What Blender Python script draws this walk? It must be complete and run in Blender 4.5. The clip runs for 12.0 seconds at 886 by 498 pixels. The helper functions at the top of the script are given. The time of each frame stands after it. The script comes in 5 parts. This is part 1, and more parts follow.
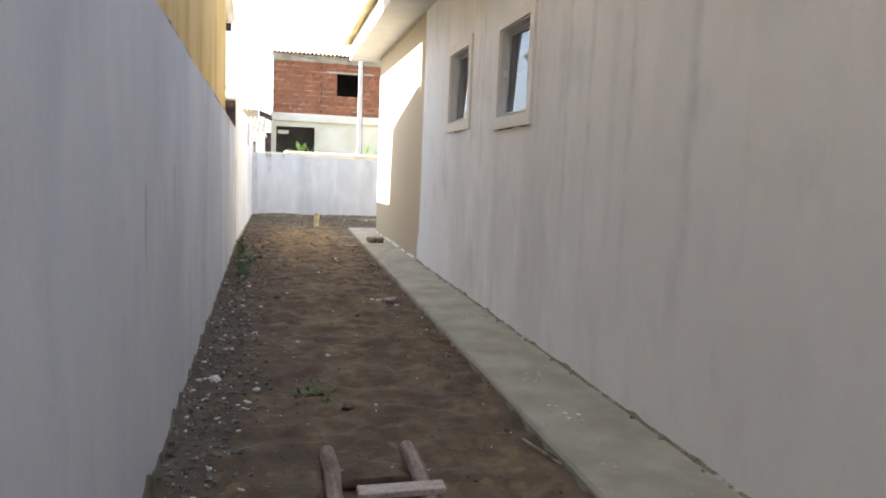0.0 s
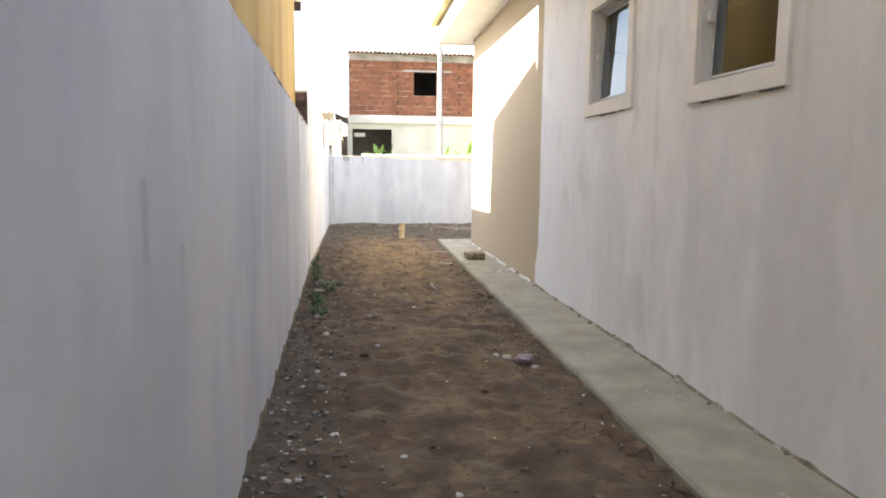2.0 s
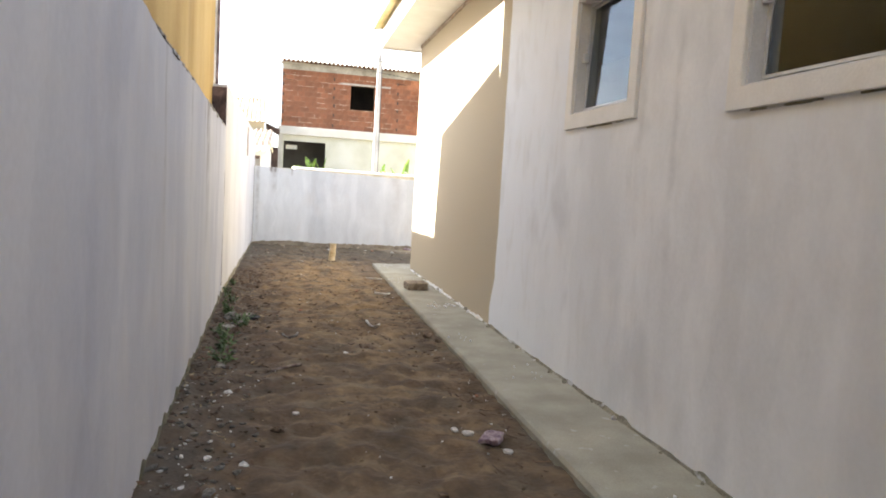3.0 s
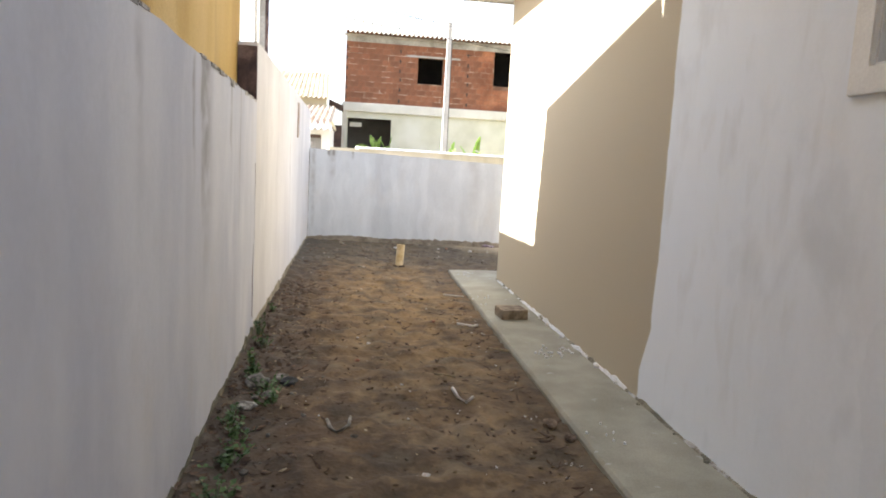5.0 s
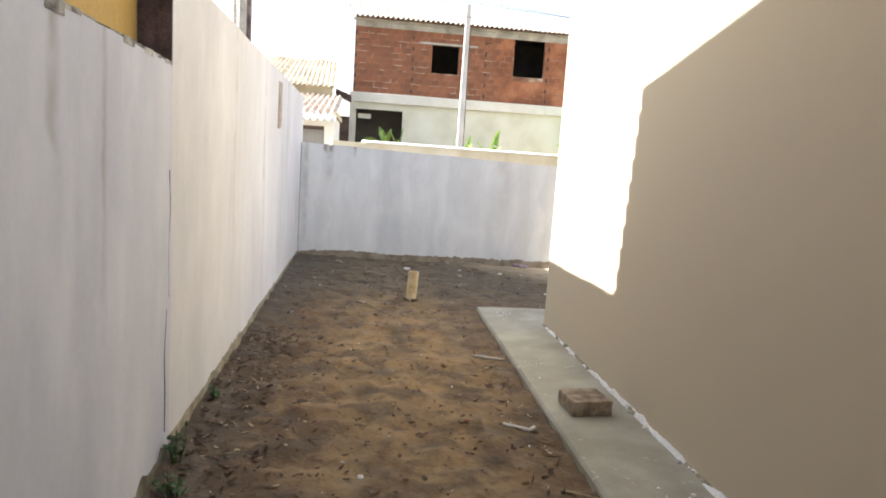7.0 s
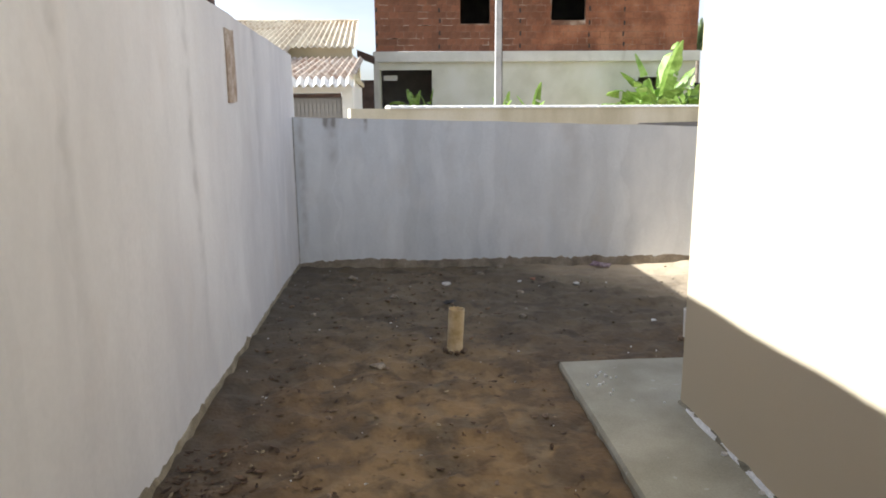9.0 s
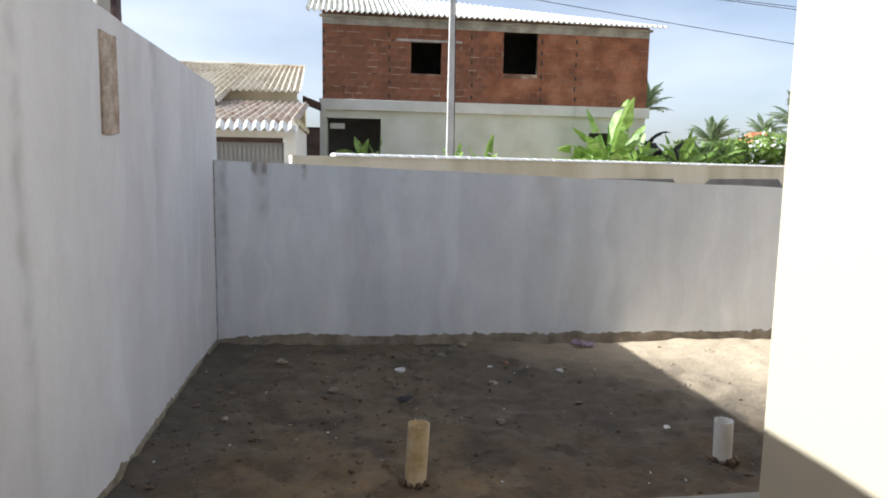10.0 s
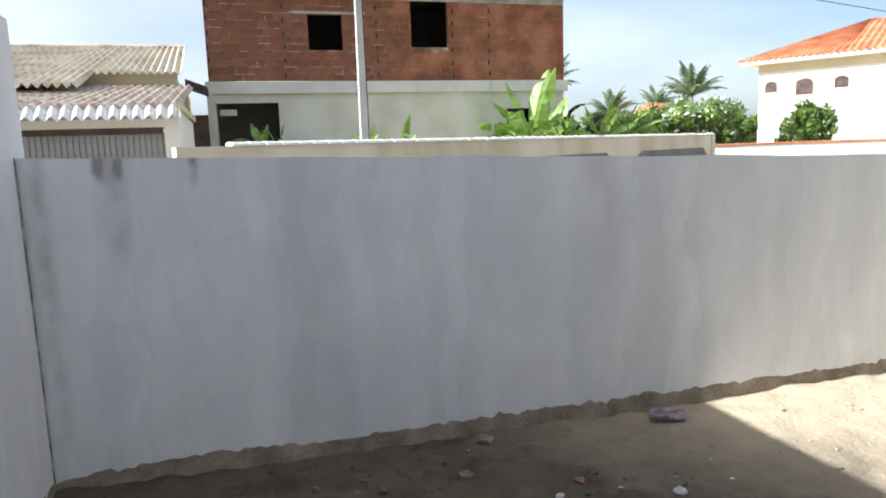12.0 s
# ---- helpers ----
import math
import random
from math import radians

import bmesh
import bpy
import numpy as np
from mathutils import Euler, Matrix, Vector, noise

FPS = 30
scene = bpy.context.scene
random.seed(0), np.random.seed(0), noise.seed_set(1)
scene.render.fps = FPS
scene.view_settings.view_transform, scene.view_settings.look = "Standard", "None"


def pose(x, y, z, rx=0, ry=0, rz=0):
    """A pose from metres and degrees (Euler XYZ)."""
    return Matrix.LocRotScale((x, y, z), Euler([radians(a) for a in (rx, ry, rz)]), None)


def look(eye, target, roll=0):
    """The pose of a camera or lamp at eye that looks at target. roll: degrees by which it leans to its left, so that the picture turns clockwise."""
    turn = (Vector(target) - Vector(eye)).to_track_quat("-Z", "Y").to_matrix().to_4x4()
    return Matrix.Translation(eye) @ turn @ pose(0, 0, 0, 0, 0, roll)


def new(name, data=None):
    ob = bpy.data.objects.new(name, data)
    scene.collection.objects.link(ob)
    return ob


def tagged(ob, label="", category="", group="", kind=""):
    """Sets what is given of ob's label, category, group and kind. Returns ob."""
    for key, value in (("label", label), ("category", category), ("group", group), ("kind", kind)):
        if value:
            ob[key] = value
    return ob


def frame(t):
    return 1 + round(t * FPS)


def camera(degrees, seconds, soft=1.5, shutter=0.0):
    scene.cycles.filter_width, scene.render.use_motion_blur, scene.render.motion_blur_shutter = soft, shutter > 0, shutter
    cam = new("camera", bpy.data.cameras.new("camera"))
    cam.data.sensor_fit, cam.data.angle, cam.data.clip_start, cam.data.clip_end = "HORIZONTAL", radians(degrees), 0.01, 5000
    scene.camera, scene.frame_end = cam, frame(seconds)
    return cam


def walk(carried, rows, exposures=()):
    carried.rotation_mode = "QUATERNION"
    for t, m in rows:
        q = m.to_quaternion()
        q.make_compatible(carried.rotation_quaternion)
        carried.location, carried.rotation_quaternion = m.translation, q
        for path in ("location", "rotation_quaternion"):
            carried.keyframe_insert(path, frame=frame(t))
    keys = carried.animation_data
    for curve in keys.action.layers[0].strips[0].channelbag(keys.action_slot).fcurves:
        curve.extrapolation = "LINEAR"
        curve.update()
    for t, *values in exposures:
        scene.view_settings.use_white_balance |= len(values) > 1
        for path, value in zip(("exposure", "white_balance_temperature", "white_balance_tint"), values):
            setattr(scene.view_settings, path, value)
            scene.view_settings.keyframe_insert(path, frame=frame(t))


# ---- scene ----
cam = camera(66.3, 12.0, 1.85)
PATH = [
    (0, (0.581, -3.573, 1.332), (1.059, -1.646, 1.098), 2.3),
    (0.5, (0.557, -3.132, 1.362), (0.673, -1.15, 1.119), 1.4),
    (1, (0.492, -2.572, 1.327), (0.614, -0.593, 1.064), 1.6),
    (1.5, (0.535, -2.064, 1.298), (0.727, -0.099, 0.982), 1.0),
    (2, (0.523, -1.421, 1.318), (0.785, 0.547, 1.08), 0.5),
    (2.5, (0.483, -0.823, 1.319), (0.942, 1.106, 1.06), 1.8),
    (3, (0.583, -0.229, 1.285), (1.047, 1.709, 1.112), 3.3),
    (3.5, (0.586, 0.334, 1.353), (0.981, 2.285, 1.159), 2.8),
    (3.7, (0.559, 0.576, 1.361), (0.917, 2.53, 1.129), 3.8),
    (5.3, (0.74, 2.306, 1.457), (0.993, 4.272, 1.191), 2.3),
    (5.5, (0.776, 2.511, 1.469), (1.044, 4.471, 1.171), 1.1),
    (6, (0.923, 3.099, 1.487), (1.223, 5.055, 1.195), 0.8),
    (6.5, (0.855, 3.669, 1.461), (1.107, 5.629, 1.152), -0.2),
    (6.7, (0.821, 3.918, 1.477), (1.066, 5.884, 1.205), 4.0),
    (8.3, (0.918, 6.012, 1.53), (1.248, 7.946, 1.138), 1.3),
    (8.5, (0.944, 6.256, 1.52), (1.226, 8.189, 1.094), 1.9),
    (9, (1.045, 6.861, 1.583), (1.178, 8.817, 1.191), -0.6),
    (9.5, (1.056, 7.437, 1.587), (1.339, 9.397, 1.305), 1.4),
    (10, (1.055, 8.087, 1.55), (1.352, 10.05, 1.305), 1.0),
    (10.5, (0.977, 8.718, 1.576), (1.244, 10.689, 1.373), -0.6),
    (11, (0.885, 9.359, 1.59), (1.252, 11.304, 1.301), -0.6),
    (11.5, (0.934, 9.957, 1.544), (1.455, 11.87, 1.283), 1.4),
    (12, (0.927, 10.55, 1.54), (1.499, 12.444, 1.247), -2.0),
]
walk(cam, [(t, look(eye, target, roll)) for t, eye, target, roll in PATH],
     [(0, 2.46, 6190, 9), (0.5, 2.49, 6120, 9), (1, 2.50, 6170, 9), (1.5, 2.52, 6210, 9), (2, 2.65, 6390, 10), (3.5, 2.48, 6480, 10), (5.5, 2.20, 6400, 10), (6.7, 2.12, 6380, 10), (8.3, 1.43, 6250, 10),
      (9, 1.22, 6120, 10), (9.5, 1.10, 5950, 9), (10, 0.93, 5900, 9), (10.5, 0.94, 5900, 9), (12, 1.07, 5880, 8)])


# ---- world and sun ----
SUN_TRAVEL = Vector((1.0, -0.045, -0.625)).normalized()
world = bpy.data.worlds.new("sky")
scene.world = world
world.use_nodes = True
wn, wl = world.node_tree.nodes, world.node_tree.links
sky = wn.new("ShaderNodeTexSky")
sky.sky_type = "NISHITA"
sky.sun_disc = False
sky.sun_elevation = math.asin(-SUN_TRAVEL.z)
sky.sun_rotation = radians(272)
sky.air_density, sky.dust_density, sky.ozone_density = 1.0, 2.0, 1.4
wtc = wn.new("ShaderNodeTexCoord")
wmap = wn.new("ShaderNodeMapping")
wmap.inputs["Scale"].default_value = (1.0, 1.0, 3.2)
wcl = wn.new("ShaderNodeTexNoise")
wcl.inputs["Scale"].default_value = 1.9
wcl.inputs["Detail"].default_value = 6
wramp = wn.new("ShaderNodeValToRGB")
wramp.color_ramp.elements[0].position, wramp.color_ramp.elements[1].position = 0.22, 0.88
wramp.color_ramp.elements[1].color = (0.74, 0.74, 0.74, 1)
wmix = wn.new("ShaderNodeMix")
wmix.data_type = "RGBA"
wmix.inputs[7].default_value = (8.9, 8.75, 9.1, 1)
wl.new(wtc.outputs["Generated"], wmap.inputs["Vector"])
wl.new(wmap.outputs["Vector"], wcl.inputs["Vector"])
wl.new(wcl.outputs["Fac"], wramp.inputs["Fac"])
wl.new(wramp.outputs["Color"], wmix.inputs[0])
wl.new(sky.outputs["Color"], wmix.inputs[6])
wl.new(wmix.outputs[2], wn["Background"].inputs["Color"])
wn["Background"].inputs["Strength"].default_value = 0.078
sun_data = bpy.data.lights.new("sun", "SUN")
sun_data.energy, sun_data.angle, sun_data.color = 5.0, radians(0.53), (1.0, 0.975, 0.935)
sun = new("sun", sun_data)
sun.matrix_world = look((-30, 0, 20), Vector((-30, 0, 20)) + SUN_TRAVEL)


# ---- materials ----
def mat(name, cols, scale=4.0, rough=0.85, bump=0.3, bump_scale=60.0, stretch=(1, 1, 1), metal=0.0, fine=0.25, dist=0.01, spread=(0.35, 0.65), rand=0.0):
    """A surface of three tones laid out by large noise, with fine grain in tone and relief."""
    m = bpy.data.materials.new(name)
    m.use_nodes = True
    n, l = m.node_tree.nodes, m.node_tree.links
    b = n["Principled BSDF"]
    b.inputs["Roughness"].default_value, b.inputs["Metallic"].default_value = rough, metal
    tc = n.new("ShaderNodeTexCoord")
    mp = n.new("ShaderNodeMapping")
    mp.inputs["Scale"].default_value = stretch
    l.new(tc.outputs["Object"], mp.inputs["Vector"])
    big = n.new("ShaderNodeTexNoise")
    big.inputs["Scale"].default_value, big.inputs["Detail"].default_value = scale, 5
    l.new(mp.outputs["Vector"], big.inputs["Vector"])
    ramp = n.new("ShaderNodeValToRGB")
    e = ramp.color_ramp.elements
    e[0].position, e[1].position = spread
    e[0].color, e[1].color = (*cols[0], 1), (*cols[-1], 1)
    if len(cols) > 2:
        mid = e.new(sum(spread) / 2)
        mid.color = (*cols[1], 1)
    l.new(big.outputs["Fac"], ramp.inputs["Fac"])
    small = n.new("ShaderNodeTexNoise")
    small.inputs["Scale"].default_value, small.inputs["Detail"].default_value = bump_scale, 4
    l.new(tc.outputs["Object"], small.inputs["Vector"])
    mr = n.new("ShaderNodeMapRange")
    mr.inputs["From Min"].default_value, mr.inputs["From Max"].default_value = 0.25, 0.75
    mr.inputs["To Min"].default_value, mr.inputs["To Max"].default_value = 1 - fine, 1 + fine
    l.new(small.outputs["Fac"], mr.inputs["Value"])
    mul = n.new("ShaderNodeMix")
    mul.data_type, mul.blend_type = "RGBA", "MULTIPLY"
    mul.inputs[0].default_value = 1.0
    l.new(ramp.outputs["Color"], mul.inputs[6])
    l.new(mr.outputs["Result"], mul.inputs[7])
    out = mul.outputs[2]
    if rand:
        oi = n.new("ShaderNodeObjectInfo")
        hsv = n.new("ShaderNodeHueSaturation")
        rr = n.new("ShaderNodeMapRange")
        rr.inputs["To Min"].default_value, rr.inputs["To Max"].default_value = 1 - rand, 1 + rand
        l.new(oi.outputs["Random"], rr.inputs["Value"])
        l.new(rr.outputs["Result"], hsv.inputs["Value"])
        l.new(out, hsv.inputs["Color"])
        out = hsv.outputs["Color"]
    l.new(out, b.inputs["Base Color"])
    bp = n.new("ShaderNodeBump")
    bp.inputs["Strength"].default_value, bp.inputs["Distance"].default_value = bump, dist
    l.new(small.outputs["Fac"], bp.inputs["Height"])
    l.new(bp.outputs["Normal"], b.inputs["Normal"])
    return m


def tint(m, colour, axis="z", lo=0.0, hi=1.0, wobble=0.1, scale=3.0, amount=1.0, stretch=(1, 1, 1), lean=0.0, slant=0.0):
    """Lays a second paint over a material where an object coordinate, made uneven by noise, runs from lo to hi."""
    n, l = m.node_tree.nodes, m.node_tree.links
    b = n["Principled BSDF"]
    src = b.inputs["Base Color"].links[0].from_socket
    tc = n.new("ShaderNodeTexCoord")
    mp = n.new("ShaderNodeMapping")
    mp.inputs["Scale"].default_value = stretch
    l.new(tc.outputs["Object"], mp.inputs["Vector"])
    sx = n.new("ShaderNodeSeparateXYZ")
    l.new(tc.outputs["Object"], sx.inputs["Vector"])
    ns = n.new("ShaderNodeTexNoise")
    ns.inputs["Scale"].default_value, ns.inputs["Detail"].default_value = scale, 6
    l.new(mp.outputs["Vector"], ns.inputs["Vector"])
    ma = n.new("ShaderNodeMath")
    ma.operation = "MULTIPLY_ADD"
    ma.inputs[1].default_value = wobble * 2
    l.new(ns.outputs["Fac"], ma.inputs[0])
    along = sx.outputs["XYZ".index(axis.upper())]
    if slant:
        sl = n.new("ShaderNodeMath")
        sl.operation = "MULTIPLY_ADD"
        sl.inputs[1].default_value = slant
        l.new(sx.outputs["X"], sl.inputs[0])
        l.new(along, sl.inputs[2])
        along = sl.outputs[0]
    if lean:
        low = n.new("ShaderNodeMapRange")
        low.inputs["From Min"].default_value, low.inputs["From Max"].default_value = 0.2, 0.5
        low.inputs["To Min"].default_value, low.inputs["To Max"].default_value = -lean, 0.0
        l.new(sx.outputs["Z"], low.inputs["Value"])
        add = n.new("ShaderNodeMath")
        l.new(along, add.inputs[0])
        l.new(low.outputs["Result"], add.inputs[1])
        along = add.outputs[0]
    l.new(along, ma.inputs[2])
    mr = n.new("ShaderNodeMapRange")
    mr.inputs["From Min"].default_value, mr.inputs["From Max"].default_value = lo + wobble, hi + wobble
    mr.inputs["To Max"].default_value = amount
    l.new(ma.outputs[0], mr.inputs["Value"])
    mx = n.new("ShaderNodeMix")
    mx.data_type = "RGBA"
    l.new(mr.outputs["Result"], mx.inputs[0])
    l.new(src, mx.inputs[6])
    mx.inputs[7].default_value = (*colour, 1)
    l.new(mx.outputs[2], b.inputs["Base Color"])
    return m


def streaks(m, colour, scale=3.0, stretch=(1, 1, 0.12), lo=0.52, hi=0.7, amount=0.6):
    """Runs and patches of another tone over a material."""
    n, l = m.node_tree.nodes, m.node_tree.links
    b = n["Principled BSDF"]
    src = b.inputs["Base Color"].links[0].from_socket
    tc = n.new("ShaderNodeTexCoord")
    mp = n.new("ShaderNodeMapping")
    mp.inputs["Scale"].default_value, mp.inputs["Location"].default_value = stretch, (scale, 2.7 * scale, 0.3)
    l.new(tc.outputs["Object"], mp.inputs["Vector"])
    ns = n.new("ShaderNodeTexNoise")
    ns.inputs["Scale"].default_value, ns.inputs["Detail"].default_value = scale, 7
    ns.inputs["Distortion"].default_value = 0.25
    l.new(mp.outputs["Vector"], ns.inputs["Vector"])
    mr = n.new("ShaderNodeMapRange")
    mr.inputs["From Min"].default_value, mr.inputs["From Max"].default_value = lo, hi
    mr.inputs["To Max"].default_value = amount
    l.new(ns.outputs["Fac"], mr.inputs["Value"])
    mx = n.new("ShaderNodeMix")
    mx.data_type = "RGBA"
    l.new(mr.outputs["Result"], mx.inputs[0])
    l.new(src, mx.inputs[6])
    mx.inputs[7].default_value = (*colour, 1)
    l.new(mx.outputs[2], b.inputs["Base Color"])
    return m


def whitewash(name, a, b, c):
    m = mat(name, (a, b, c), scale=1.1, rough=0.9, bump=0.12, bump_scale=38, stretch=(1, 1, 0.4), fine=0.035, dist=0.004)
    streaks(m, tuple(v * 0.80 for v in b), 2.4, (1, 1, 0.2), 0.56, 0.80, 0.38)
    streaks(m, tuple(v * 1.08 for v in c), 4.5, (1, 1, 0.35), 0.5, 0.75, 0.6)
    streaks(m, tuple(v * 0.86 for v in a), 6.0, (1, 1, 0.6), 0.55, 0.78, 0.3)
    streaks(m, tuple(v * 0.88 for v in b), 1.2, (1, 1, 0.75), 0.48, 0.66, 0.4)
    streaks(m, tuple(v * 1.05 for v in c), 2.0, (1, 1, 0.6), 0.52, 0.68, 0.45)
    streaks(m, (0.60, 0.52, 0.45), 3.1, (1, 1, 0.5), 0.58, 0.8, 0.22)
    return m


def bands(m, axis, width, amount, wobble=0.25):
    """Upright brush and trowel strokes with crisp edges, each of a slightly different tone."""
    n, l = m.node_tree.nodes, m.node_tree.links
    b = n["Principled BSDF"]
    src = b.inputs["Base Color"].links[0].from_socket
    tc = n.new("ShaderNodeTexCoord")
    sx = n.new("ShaderNodeSeparateXYZ")
    l.new(tc.outputs["Object"], sx.inputs["Vector"])
    ns = n.new("ShaderNodeTexNoise")
    ns.inputs["Scale"].default_value, ns.inputs["Detail"].default_value = 1.7, 5
    l.new(tc.outputs["Object"], ns.inputs["Vector"])
    a1 = n.new("ShaderNodeMath")
    a1.operation = "MULTIPLY_ADD"
    a1.inputs[1].default_value = wobble
    l.new(ns.outputs["Fac"], a1.inputs[0])
    l.new(sx.outputs["XYZ".index(axis.upper())], a1.inputs[2])
    a2 = n.new("ShaderNodeMath")
    a2.operation = "DIVIDE"
    a2.inputs[1].default_value = width
    l.new(a1.outputs[0], a2.inputs[0])
    a3 = n.new("ShaderNodeMath")
    a3.operation = "FLOOR"
    l.new(a2.outputs[0], a3.inputs[0])
    wh = n.new("ShaderNodeTexWhiteNoise")
    wh.noise_dimensions = "1D"
    l.new(a3.outputs[0], wh.inputs["W"])
    mr = n.new("ShaderNodeMapRange")
    mr.inputs["To Min"].default_value, mr.inputs["To Max"].default_value = 1 - amount, 1 + amount * 0.6
    l.new(wh.outputs["Value"], mr.inputs["Value"])
    mx = n.new("ShaderNodeMix")
    mx.data_type, mx.blend_type = "RGBA", "MULTIPLY"
    mx.inputs[0].default_value = 1.0
    l.new(src, mx.inputs[6])
    l.new(mr.outputs["Result"], mx.inputs[7])
    l.new(mx.outputs[2], b.inputs["Base Color"])


def run_stain(m, axis, centre, width, ztop, zbot, colour, amount=0.7, wobble=0.06, cap=9.0):
    """One damp run down a wall, at a place along it, fading towards its foot."""
    n, l = m.node_tree.nodes, m.node_tree.links
    b = n["Principled BSDF"]
    src = b.inputs["Base Color"].links[0].from_socket
    tc = n.new("ShaderNodeTexCoord")
    sx = n.new("ShaderNodeSeparateXYZ")
    l.new(tc.outputs["Object"], sx.inputs["Vector"])
    ns = n.new("ShaderNodeTexNoise")
    ns.inputs["Scale"].default_value, ns.inputs["Detail"].default_value = 5.0, 6
    l.new(tc.outputs["Object"], ns.inputs["Vector"])
    wob = n.new("ShaderNodeMath")
    wob.operation = "MULTIPLY_ADD"
    wob.inputs[1].default_value = 2 * wobble
    l.new(ns.outputs["Fac"], wob.inputs[0])
    l.new(sx.outputs["XYZ".index(axis.upper())], wob.inputs[2])
    off = n.new("ShaderNodeMath")
    off.operation = "SUBTRACT"
    off.inputs[1].default_value = centre + wobble
    l.new(wob.outputs[0], off.inputs[0])
    ab = n.new("ShaderNodeMath")
    ab.operation = "ABSOLUTE"
    l.new(off.outputs[0], ab.inputs[0])
    mr = n.new("ShaderNodeMapRange")
    mr.interpolation_type = "SMOOTHSTEP"
    mr.inputs["From Min"].default_value, mr.inputs["From Max"].default_value = width, 0.0
    l.new(ab.outputs[0], mr.inputs["Value"])
    mz = n.new("ShaderNodeMapRange")
    mz.interpolation_type = "SMOOTHSTEP"
    mz.inputs["From Min"].default_value, mz.inputs["From Max"].default_value = zbot, ztop
    l.new(sx.outputs["Z"], mz.inputs["Value"])
    mg = n.new("ShaderNodeMapRange")
    mg.inputs["From Min"].default_value, mg.inputs["From Max"].default_value = 0.3, 0.6
    l.new(ns.outputs["Fac"], mg.inputs["Value"])
    p1 = n.new("ShaderNodeMath")
    p1.operation = "MULTIPLY"
    l.new(mr.outputs["Result"], p1.inputs[0])
    l.new(mz.outputs["Result"], p1.inputs[1])
    p2 = n.new("ShaderNodeMath")
    p2.operation = "MULTIPLY"
    l.new(p1.outputs[0], p2.inputs[0])
    l.new(mg.outputs["Result"], p2.inputs[1])
    p3 = n.new("ShaderNodeMath")
    p3.operation = "MULTIPLY"
    p3.inputs[1].default_value = amount
    mc = n.new("ShaderNodeMapRange")
    mc.interpolation_type = "SMOOTHSTEP"
    mc.inputs["From Min"].default_value, mc.inputs["From Max"].default_value = ztop + cap, ztop - 0.02
    l.new(sx.outputs["Z"], mc.inputs["Value"])
    p4 = n.new("ShaderNodeMath")
    p4.operation = "MULTIPLY"
    l.new(p2.outputs[0], p4.inputs[0])
    l.new(mc.outputs["Result"], p4.inputs[1])
    l.new(p4.outputs[0], p3.inputs[0])
    mx = n.new("ShaderNodeMix")
    mx.data_type = "RGBA"
    l.new(p3.outputs[0], mx.inputs[0])
    l.new(src, mx.inputs[6])
    mx.inputs[7].default_value = (*colour, 1)
    l.new(mx.outputs[2], b.inputs["Base Color"])


# one whitewash toned apart per wall: shade, warm bounce and skylight in the colour
M_WALL = whitewash("whitewash_shade_cool", (0.55, 0.565, 0.64), (0.62, 0.632, 0.692), (0.69, 0.693, 0.728))
M_WALLHI = whitewash("whitewash_bounce_warm", (0.645, 0.635, 0.64), (0.705, 0.69, 0.69), (0.76, 0.75, 0.745))
M_FAR = whitewash("whitewash_skylit_cool", (0.665, 0.705, 0.745), (0.74, 0.775, 0.81), (0.81, 0.835, 0.86))
M_HOUSE = whitewash("primer_plaster", (0.755, 0.755, 0.755), (0.825, 0.825, 0.825), (0.875, 0.875, 0.87))
GREY = (0.33, 0.32, 0.31)
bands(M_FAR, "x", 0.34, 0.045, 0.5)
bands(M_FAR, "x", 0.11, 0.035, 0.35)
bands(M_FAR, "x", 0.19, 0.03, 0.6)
bands(M_WALLHI, "y", 0.36, 0.04, 0.5)
bands(M_WALLHI, "y", 0.15, 0.015, 0.3)
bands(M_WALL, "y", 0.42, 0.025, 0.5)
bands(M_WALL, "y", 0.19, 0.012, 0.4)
bands(M_HOUSE, "y", 0.33, 0.035, 0.5)
bands(M_HOUSE, "y", 0.14, 0.015, 0.35)
tint(M_HOUSE, (0.72, 0.69, 0.63), "y", 2.6, -0.6, 0.9, 1.2, 0.5)
for yc, wd, zt, zb, am in ((5.55, 0.22, 1.9, 0.4, 1.0), (5.45, 0.05, 1.9, 1.0, 0.8), (5.25, 0.05, 1.7, 1.1, 0.7), (6.35, 0.07, 1.95, 0.9, 0.8), (6.75, 0.04, 1.5, 0.6, 0.6), (-0.76, 0.022, 1.235, 0.55, 1.1), (-0.775, 0.036, 1.235, 1.06, 1.3), (0.1, 0.05, 1.3, 0.9, 0.7), (0.43, 0.05, 1.12, 0.75, 0.7), (3.3, 0.06, 1.6, 0.3, 0.4), (4.4, 0.07, 1.9, 0.9, 0.4)):
    run_stain(M_WALL, "y", yc, wd, zt, zb, (0.31, 0.30, 0.31), am, cap=0.004 if zt < 1.4 else 9.0)
for xc, wd, zt, zb, am in ((0.34, 0.045, 1.54, 1.40, 1.8), (0.42, 0.03, 1.50, 1.42, 1.8), (0.74, 0.035, 1.56, 1.36, 2.4), (0.4, 0.09, 1.25, 0.9, 0.5), (1.6, 0.12, 1.6, 0.2, 0.25), (2.9, 0.16, 1.5, 0.1, 0.3), (0.08, 0.06, 0.5, 0.0, 0.5)):
    run_stain(M_FAR, "x", xc, wd, zt, zb, GREY, am, 0.03)
for yc, wd, zt, zb, am in ((9.2, 0.08, 1.6, 0.3, 0.3), (10.6, 0.07, 1.0, 0.1, 0.4), (12.3, 0.1, 2.0, 0.6, 0.3)):
    run_stain(M_WALLHI, "y", yc, wd, zt, zb, GREY, am)
